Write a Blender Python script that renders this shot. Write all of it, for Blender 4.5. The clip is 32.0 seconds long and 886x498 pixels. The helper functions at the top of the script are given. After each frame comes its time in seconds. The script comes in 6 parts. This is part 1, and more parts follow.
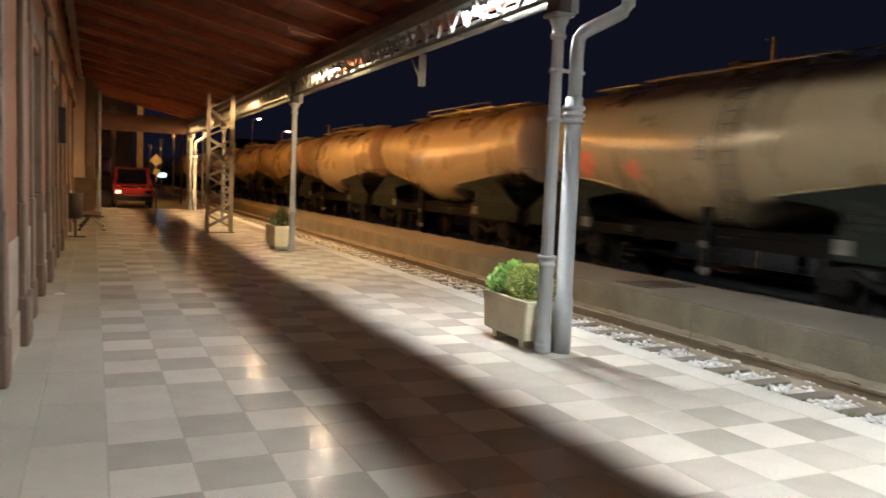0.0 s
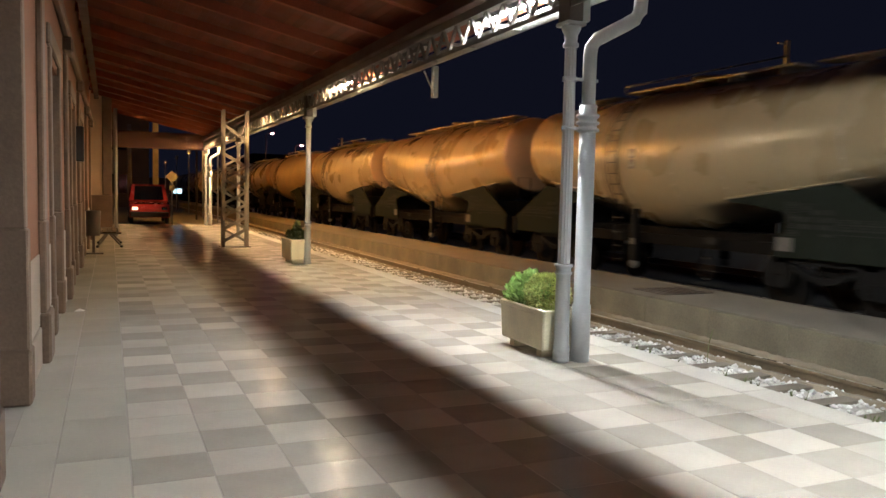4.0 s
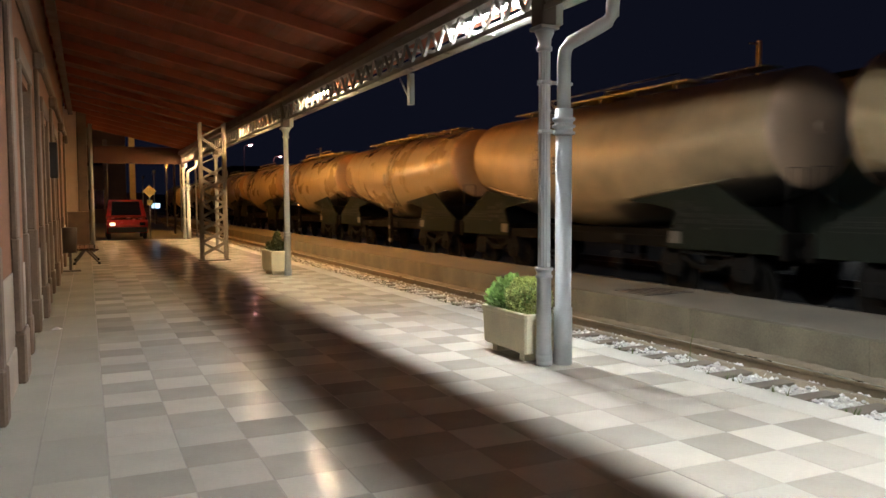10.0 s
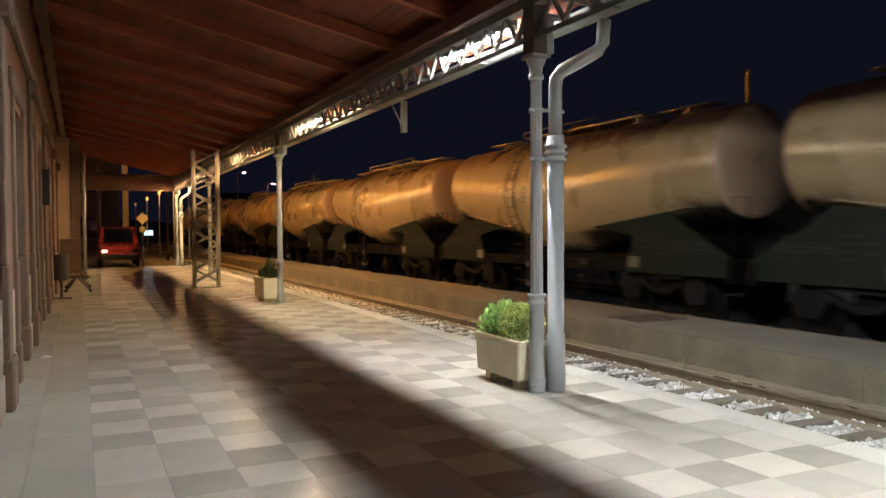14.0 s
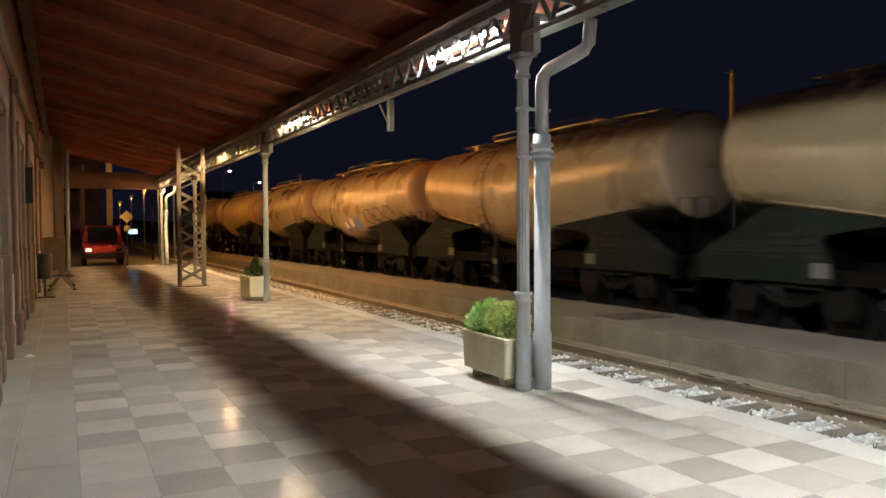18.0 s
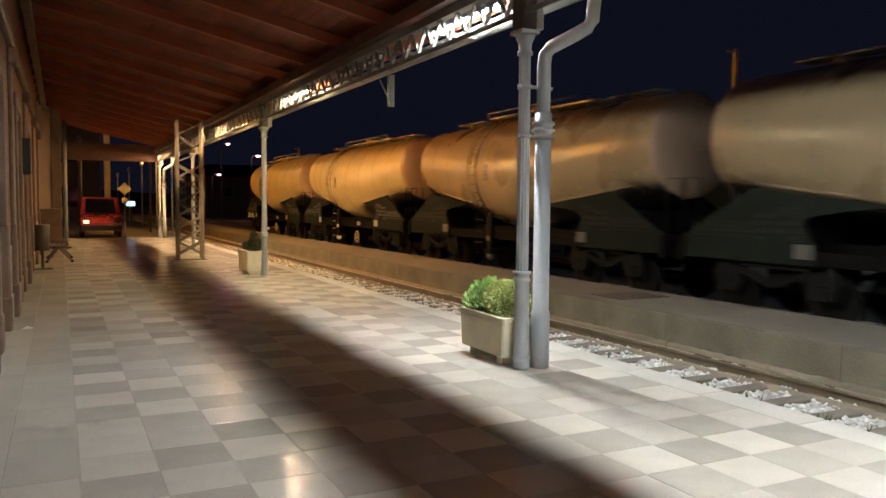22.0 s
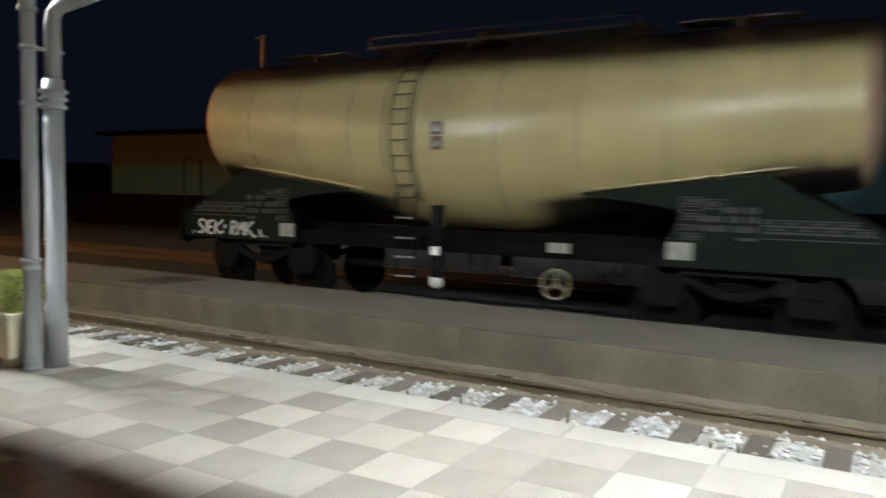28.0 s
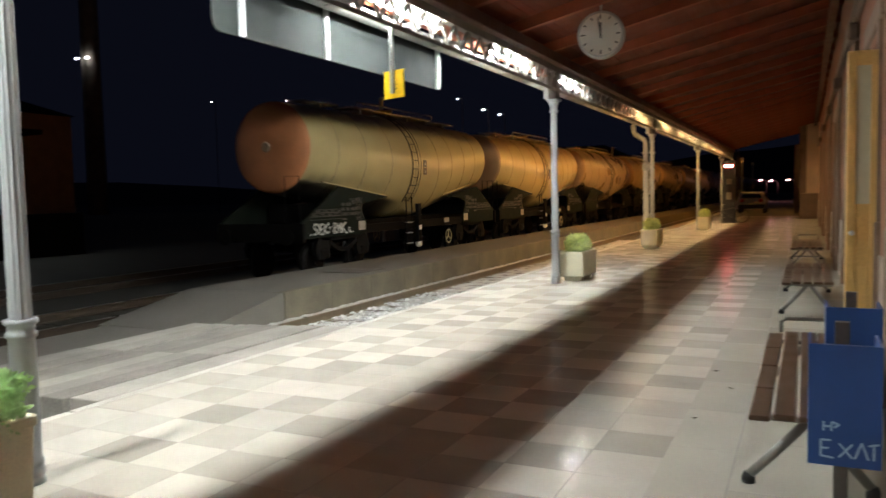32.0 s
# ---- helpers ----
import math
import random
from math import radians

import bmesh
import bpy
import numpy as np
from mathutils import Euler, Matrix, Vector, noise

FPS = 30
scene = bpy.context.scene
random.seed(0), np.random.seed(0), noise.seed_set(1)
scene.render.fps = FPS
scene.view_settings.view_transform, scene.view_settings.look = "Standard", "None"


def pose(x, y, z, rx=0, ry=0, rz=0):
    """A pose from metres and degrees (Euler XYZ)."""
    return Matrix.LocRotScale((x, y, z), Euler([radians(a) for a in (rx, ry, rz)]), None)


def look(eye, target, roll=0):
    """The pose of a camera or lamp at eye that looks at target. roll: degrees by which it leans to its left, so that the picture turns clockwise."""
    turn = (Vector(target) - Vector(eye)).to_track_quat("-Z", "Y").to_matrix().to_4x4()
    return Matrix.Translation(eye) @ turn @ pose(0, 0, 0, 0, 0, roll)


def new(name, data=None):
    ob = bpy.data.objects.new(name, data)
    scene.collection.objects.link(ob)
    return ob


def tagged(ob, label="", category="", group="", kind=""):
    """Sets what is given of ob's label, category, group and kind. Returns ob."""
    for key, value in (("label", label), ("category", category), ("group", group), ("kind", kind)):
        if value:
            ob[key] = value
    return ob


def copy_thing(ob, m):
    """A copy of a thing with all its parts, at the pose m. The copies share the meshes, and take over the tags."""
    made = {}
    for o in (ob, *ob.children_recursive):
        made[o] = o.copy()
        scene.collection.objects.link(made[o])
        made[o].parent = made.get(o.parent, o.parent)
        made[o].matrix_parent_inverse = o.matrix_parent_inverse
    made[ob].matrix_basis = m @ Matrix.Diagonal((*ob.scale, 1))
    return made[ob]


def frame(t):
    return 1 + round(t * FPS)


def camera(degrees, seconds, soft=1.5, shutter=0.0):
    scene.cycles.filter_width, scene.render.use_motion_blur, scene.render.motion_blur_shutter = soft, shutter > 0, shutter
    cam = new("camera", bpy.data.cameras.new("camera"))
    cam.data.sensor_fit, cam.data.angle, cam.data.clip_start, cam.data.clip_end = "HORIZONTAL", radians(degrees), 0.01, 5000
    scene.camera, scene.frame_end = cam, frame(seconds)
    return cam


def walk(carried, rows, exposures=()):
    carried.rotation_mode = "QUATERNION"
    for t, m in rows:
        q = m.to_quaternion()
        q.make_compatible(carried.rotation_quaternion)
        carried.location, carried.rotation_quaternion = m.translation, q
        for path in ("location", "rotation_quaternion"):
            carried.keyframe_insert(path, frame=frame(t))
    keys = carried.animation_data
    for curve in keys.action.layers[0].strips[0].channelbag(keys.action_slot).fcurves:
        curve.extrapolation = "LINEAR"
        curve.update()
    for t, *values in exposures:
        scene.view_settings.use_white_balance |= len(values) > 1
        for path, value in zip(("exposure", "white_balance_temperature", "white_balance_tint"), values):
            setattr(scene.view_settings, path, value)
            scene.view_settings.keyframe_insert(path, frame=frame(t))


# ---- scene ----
cam = camera(59.96, 32.0, shutter=1.0)
PATH = [
    (0, look((-0.018, 0.005, 1.609), (4.125, 9.069, 0.784), 2.36)),
    (0.5, look((-0.030, 0.002, 1.610), (3.886, 9.170, 0.813), 2.43)),
    (1, look((-0.039, 0.006, 1.603), (3.903, 9.162, 0.812), 2.48)),
    (1.5, look((-0.054, -0.001, 1.610), (3.903, 9.149, 0.822), 2.34)),
    (2, look((-0.061, -0.013, 1.613), (3.913, 9.133, 0.872), 2.16)),
    (2.5, look((-0.057, -0.011, 1.611), (3.912, 9.140, 0.895), 1.95)),
    (3, look((-0.050, -0.002, 1.608), (3.923, 9.148, 0.912), 1.71)),
    (3.5, look((-0.041, 0.001, 1.609), (3.942, 9.148, 0.926), 1.51)),
    (5.5, look((-0.039, 0.017, 1.602), (3.861, 9.194, 0.855), 0.04)),
    (6, look((-0.036, 0.024, 1.608), (3.857, 9.205, 0.863), -0.32)),
    (6.5, look((-0.035, 0.035, 1.600), (3.846, 9.222, 0.862), -0.34)),
    (7, look((-0.021, 0.038, 1.596), (3.872, 9.220, 0.863), -0.29)),
    (7.5, look((-0.004, 0.036, 1.589), (3.935, 9.197, 0.830), -0.18)),
    (8, look((0.003, 0.023, 1.583), (3.966, 9.173, 0.830), -0.37)),
    (8.5, look((-0.003, 0.011, 1.592), (4.044, 9.125, 0.846), -0.28)),
    (9, look((-0.001, -0.001, 1.606), (4.104, 9.092, 0.922), -0.23)),
    (9.5, look((-0.009, 0.004, 1.600), (4.153, 9.075, 0.968), -0.17)),
    (10, look((-0.011, 0.014, 1.599), (4.176, 9.076, 1.002), -0.30)),
    (10.5, look((-0.005, 0.009, 1.597), (4.194, 9.068, 1.049), -0.24)),
    (11, look((-0.006, 0.015, 1.601), (4.202, 9.071, 1.088), -0.22)),
    (11.5, look((-0.004, 0.024, 1.593), (4.214, 9.079, 1.126), -0.23)),
    (12, look((-0.006, 0.021, 1.601), (4.222, 9.073, 1.181), -0.19)),
    (12.5, look((-0.003, 0.017, 1.596), (4.225, 9.071, 1.215), -0.27)),
    (13, look((-0.011, 0.019, 1.599), (4.241, 9.065, 1.284), -0.25)),
    (13.5, look((-0.012, 0.013, 1.597), (4.265, 9.048, 1.323), -0.28)),
    (14, look((0.000, 0.015, 1.597), (4.272, 9.054, 1.348), -0.35)),
    (14.5, look((0.001, 0.025, 1.591), (4.325, 9.039, 1.365), -0.32)),
    (16.5, look((0.007, 0.026, 1.585), (4.386, 9.013, 1.324), -0.38)),
    (17, look((0.003, 0.025, 1.592), (4.378, 9.013, 1.321), -0.57)),
    (17.5, look((-0.007, 0.008, 1.591), (4.387, 8.987, 1.318), -0.53)),
    (18, look((-0.011, 0.005, 1.589), (4.420, 8.965, 1.326), -0.31)),
    (18.5, look((-0.018, 0.002, 1.596), (4.429, 8.956, 1.344), -0.26)),
    (19, look((-0.028, 0.007, 1.598), (4.422, 8.958, 1.327), -0.01)),
    (19.5, look((-0.033, 0.014, 1.597), (4.407, 8.968, 1.266), 0.27)),
    (20, look((-0.036, 0.025, 1.597), (4.399, 8.977, 1.159), 0.30)),
    (20.5, look((-0.033, 0.032, 1.600), (4.381, 8.991, 1.107), 0.29)),
    (21, look((-0.032, 0.024, 1.605), (4.371, 8.986, 1.059), 0.32)),
    (21.5, look((-0.024, 0.019, 1.612), (4.384, 8.979, 1.062), 0.34)),
    (22, look((-0.014, 0.025, 1.608), (4.435, 8.962, 1.033), 0.46)),
    (22.5, look((-0.002, 0.018, 1.612), (4.554, 8.901, 1.032), 0.72)),
    (23, look((-0.001, 0.010, 1.602), (4.789, 8.769, 1.014), 1.18)),
    (23.5, look((0.002, 0.010, 1.603), (4.979, 8.663, 1.009), 1.68)),
    (24, look((0.007, -0.002, 1.600), (5.282, 8.474, 1.019), 2.21)),
    (24.5, look((0.015, -0.011, 1.600), (5.811, 8.119, 1.040), 2.88)),
    (25, look((0.036, -0.016, 1.598), (6.282, 7.772, 1.023), 3.03)),
    (25.5, look((0.043, -0.039, 1.599), (7.131, 6.993, 1.036), 3.03)),
    (26, look((0.055, -0.033, 1.596), (7.970, 6.050, 1.024), 2.78)),
    (26.5, look((0.045, -0.029, 1.589), (8.275, 5.616, 0.952), 2.09)),
    (28.5, look((0.108, 0.090, 1.598), (9.196, 4.183, 0.796), 0.37)),
    (29, look((0.113, 0.051, 1.603), (9.918, 1.803, 0.715), 1.00)),
    (29.5, look((0.081, 0.010, 1.609), (9.973, -1.217, 0.805), 1.39)),
    (30, look((0.080, -0.030, 1.608), (9.036, -4.423, 0.905), 1.45)),
    (30.5, look((0.071, -0.051, 1.612), (7.637, -6.546, 0.853), -1.79)),
    (31, look((0.055, -0.030, 1.615), (5.888, -8.113, 0.817), -1.86)),
    (31.5, look((-0.001, -0.049, 1.605), (4.762, -8.810, 0.859), -1.32)),
    (32, look((-0.032, -0.054, 1.612), (4.232, -9.073, 0.929), -1.27)),
]
walk(cam, PATH, [(0, 0.12, 6300, 11), (7, 0.02, 6300, 10), (24, -0.06, 6250, 9), (26, -0.26, 6350, 8), (28.6, -0.42, 6000, 7), (29.3, -0.47, 5950, 3), (30, -0.45, 6500, -2), (31, -0.5, 6900, 6), (32, -0.55, 6450, 7)])

# ---- world and light ----
world = bpy.data.worlds.new("night")
scene.world = world
world.use_nodes = True
wn = world.node_tree.nodes
wn["Background"].inputs[0].default_value = (0.0085, 0.0098, 0.0205, 1)
wn["Background"].inputs[1].default_value = 0.49
scene.view_settings.exposure = 0.0
TUBE, SODIUM = 1450.0, 680.0     # strengths of the canopy tubes and the added floodlights

# ---- plan, in metres ----
WALL_X = -0.64          # face of the station building
EDGE_X = 5.175          # edge of the tiled platform
COL_X = 4.04            # line of the columns
RAIL_Z = -0.342         # top of the rails
NEAR_TRACK = 6.72       # axis of the empty track
P2_X0, P2_X1, P2_Z = 8.317, 10.34, -0.045
FAR_TRACK = 11.55       # axis of the train's track
LEAVES = ((0.64, -7.22, 0.9, 0.10), (0.69, -5.65, 2.4, 0.07), (0.48, -6.59, 0.2, 0.05))
BIKE_X, BIKE_Y = 3.15, -38.9
SIGN_X, SIGN_Z = 5.3, 1.5
Y0, Y1 = -50.0, 37.6    # ends of the platform
EAVE_X, EAVE_Z = 4.70, 3.86
SLOPE = 0.22
COLS = (("A", 6.42), ("B", 17.09), ("C", 37.2), ("D", -2.97), ("E", -13.41), ("F", -23.1), ("G", -33.7), ("H", -44.0), ("I", 27.3))
TILE, TILE_X0, TILE_Y0 = 0.435, 0.06, 0.045
TILE_BACK = 0.73        # the tiles start here behind the wide slabs
BACK_Y = TILE_Y0 - 5 * TILE


# ---- mesh helpers ----
def part(name, bm, material, parent=None, label=""):
    me = bpy.data.meshes.new(name)
    bm.to_mesh(me)
    bm.free()
    ob = new(name, me)
    for m in material if isinstance(material, (list, tuple)) else [material]:
        me.materials.append(m)
    if parent is not None:
        ob.parent = parent
    if label:
        ob["label"] = label
    return ob


def thing(name, label, category, group="", kind="", at=None):
    ob = new(name)
    if at is not None:
        ob.matrix_basis = at
    return tagged(ob, label, category, group, kind)


def box(bm, x0, x1, y0, y1, z0, z1, bevel=0.0, m=None):
    vs = [bm.verts.new((x, y, z)) for z in (z0, z1) for y in (y0, y1) for x in (x0, x1)]
    fs = [bm.faces.new([vs[i] for i in q]) for q in ((0, 2, 3, 1), (4, 5, 7, 6), (0, 1, 5, 4), (2, 6, 7, 3), (0, 4, 6, 2), (1, 3, 7, 5))]
    if bevel:
        es = list({e for f in fs for e in f.edges})
        r = bmesh.ops.bevel(bm, geom=es, offset=bevel, segments=1, affect="EDGES", profile=0.5)
        vs = list({v for v in vs if v.is_valid} | {v for f in r["faces"] for v in f.verts})
    if m is not None:
        bmesh.ops.transform(bm, matrix=m, verts=vs)
    return bm


def beam(bm, a, b, w, h=None, up=(0, 0, 1)):
    """A square bar from a to b."""
    a, b = Vector(a), Vector(b)
    d = (b - a).normalized()
    u = Vector(up)
    if abs(d.dot(u)) > 0.98:
        u = Vector((1, 0, 0))
    s = d.cross(u).normalized()
    u = s.cross(d)
    h = h or w
    vs = [bm.verts.new(p + s * i * w / 2 + u * j * h / 2) for p in (a, b) for i, j in ((-1, -1), (1, -1), (1, 1), (-1, 1))]
    for q in ((3, 2, 1, 0), (4, 5, 6, 7), (0, 1, 5, 4), (1, 2, 6, 5), (2, 3, 7, 6), (3, 0, 4, 7)):
        bm.faces.new([vs[i] for i in q])
    return bm


def lathe(bm, rings, n=16, axis="z", flute=0.0, smooth=True):
    """rings: (radius, height) from one end to the other, closed at both ends."""
    loops = []
    for r, z in rings:
        lp = []
        for i in range(n):
            a = 2 * math.pi * i / n
            q = r * (1 - flute * (i % 2))
            c, s = q * math.cos(a), q * math.sin(a)
            lp.append(bm.verts.new((c, s, z) if axis == "z" else (c, z, s) if axis == "y" else (z, c, s)))
        loops.append(lp)
    for l0, l1 in zip(loops, loops[1:]):
        for i in range(n):
            f = bm.faces.new((l0[i], l0[(i + 1) % n], l1[(i + 1) % n], l1[i]))
            f.smooth = smooth
    bm.faces.new(loops[0][::-1])
    bm.faces.new(loops[-1])
    return bm


def tube(bm, pts, r, n=10):
    """A round pipe along points."""
    pts = [Vector(p) for p in pts]
    loops = []
    for i, p in enumerate(pts):
        d = (pts[min(i + 1, len(pts) - 1)] - pts[max(i - 1, 0)]).normalized()
        u = Vector((0, 0, 1)) if abs(d.z) < 0.9 else Vector((0, 1, 0))
        s = d.cross(u).normalized()
        u = s.cross(d)
        loops.append([bm.verts.new(p + (s * math.cos(2 * math.pi * k / n) + u * math.sin(2 * math.pi * k / n)) * r) for k in range(n)])
    for l0, l1 in zip(loops, loops[1:]):
        for k in range(n):
            f = bm.faces.new((l0[k], l0[(k + 1) % n], l1[(k + 1) % n], l1[k]))
            f.smooth = True
    bm.faces.new(loops[0][::-1])
    bm.faces.new(loops[-1])
    return bm


def fixed(bm):
    bmesh.ops.recalc_face_normals(bm, faces=bm.faces)
    return bm


def B():
    return bmesh.new()


# ---- materials ----
def mat(name, color, rough=0.6, metal=0.0, vary=0.12, grain=0.0, scale=3.0, bump=0.0, fine=40.0, random=0.0, emit=None, power=0.0, spec=0.5, coat=0.0, island=0.0):
    m = bpy.data.materials.new(name)
    m.use_nodes = True
    t = m.node_tree
    n, l = t.nodes, t.links
    p = n["Principled BSDF"]
    p.inputs["Roughness"].default_value = rough
    p.inputs["Metallic"].default_value = metal
    p.inputs["Specular IOR Level"].default_value = spec
    p.inputs["Coat Weight"].default_value = coat
    p.inputs["Base Color"].default_value = (*color, 1)
    if emit:
        p.inputs["Emission Color"].default_value = (*emit, 1)
        p.inputs["Emission Strength"].default_value = power
        return m
    tc = n.new("ShaderNodeTexCoord")
    big = n.new("ShaderNodeTexNoise")
    big.inputs["Scale"].default_value = scale
    big.inputs["Detail"].default_value = 5
    small = n.new("ShaderNodeTexNoise")
    small.inputs["Scale"].default_value = fine
    small.inputs["Detail"].default_value = 3
    for x in (big, small):
        l.new(tc.outputs["Object"], x.inputs["Vector"])
    add = n.new("ShaderNodeMath")
    add.operation = "MULTIPLY_ADD"
    l.new(small.outputs["Fac"], add.inputs[0])
    add.inputs[1].default_value = grain / max(vary, 0.01)
    l.new(big.outputs["Fac"], add.inputs[2])
    last = add.outputs[0]
    if random:
        oi = n.new("ShaderNodeObjectInfo")
        r = n.new("ShaderNodeMath")
        r.operation = "MULTIPLY_ADD"
        l.new(oi.outputs["Random"], r.inputs[0])
        r.inputs[1].default_value = random / max(vary, 0.01)
        l.new(last, r.inputs[2])
        last = r.outputs[0]
    if island:
        geo = n.new("ShaderNodeNewGeometry")
        r = n.new("ShaderNodeMath")
        r.operation = "MULTIPLY_ADD"
        l.new(geo.outputs["Random Per Island"], r.inputs[0])
        r.inputs[1].default_value = island / max(vary, 0.01)
        l.new(last, r.inputs[2])
        last = r.outputs[0]
        random = random + island
    lo, hi = 0.5 - 0.2, 0.5 + 0.2 + 0.5 * (grain + random) / max(vary, 0.01)
    ramp = n.new("ShaderNodeMapRange")
    ramp.inputs["From Min"].default_value, ramp.inputs["From Max"].default_value = lo, hi + 0.5 * (grain + random) / max(vary, 0.01)
    ramp.inputs["To Min"].default_value, ramp.inputs["To Max"].default_value = 1 - vary - grain - random, 1 + vary + grain + random
    l.new(last, ramp.inputs["Value"])
    mul = n.new("ShaderNodeVectorMath")
    mul.operation = "SCALE"
    mul.inputs[0].default_value = color
    l.new(ramp.outputs[0], mul.inputs["Scale"])
    l.new(mul.outputs[0], p.inputs["Base Color"])
    rr = n.new("ShaderNodeMapRange")
    rr.inputs["From Min"].default_value, rr.inputs["From Max"].default_value = 0.3, 0.7
    rr.inputs["To Min"].default_value, rr.inputs["To Max"].default_value = rough * 0.85, min(1, rough * 1.15)
    l.new(big.outputs["Fac"], rr.inputs["Value"])
    l.new(rr.outputs[0], p.inputs["Roughness"])
    if bump:
        b = n.new("ShaderNodeBump")
        b.inputs["Strength"].default_value = bump
        b.inputs["Distance"].default_value = 0.01
        l.new(small.outputs["Fac"], b.inputs["Height"])
        l.new(b.outputs[0], p.inputs["Normal"])
    return m


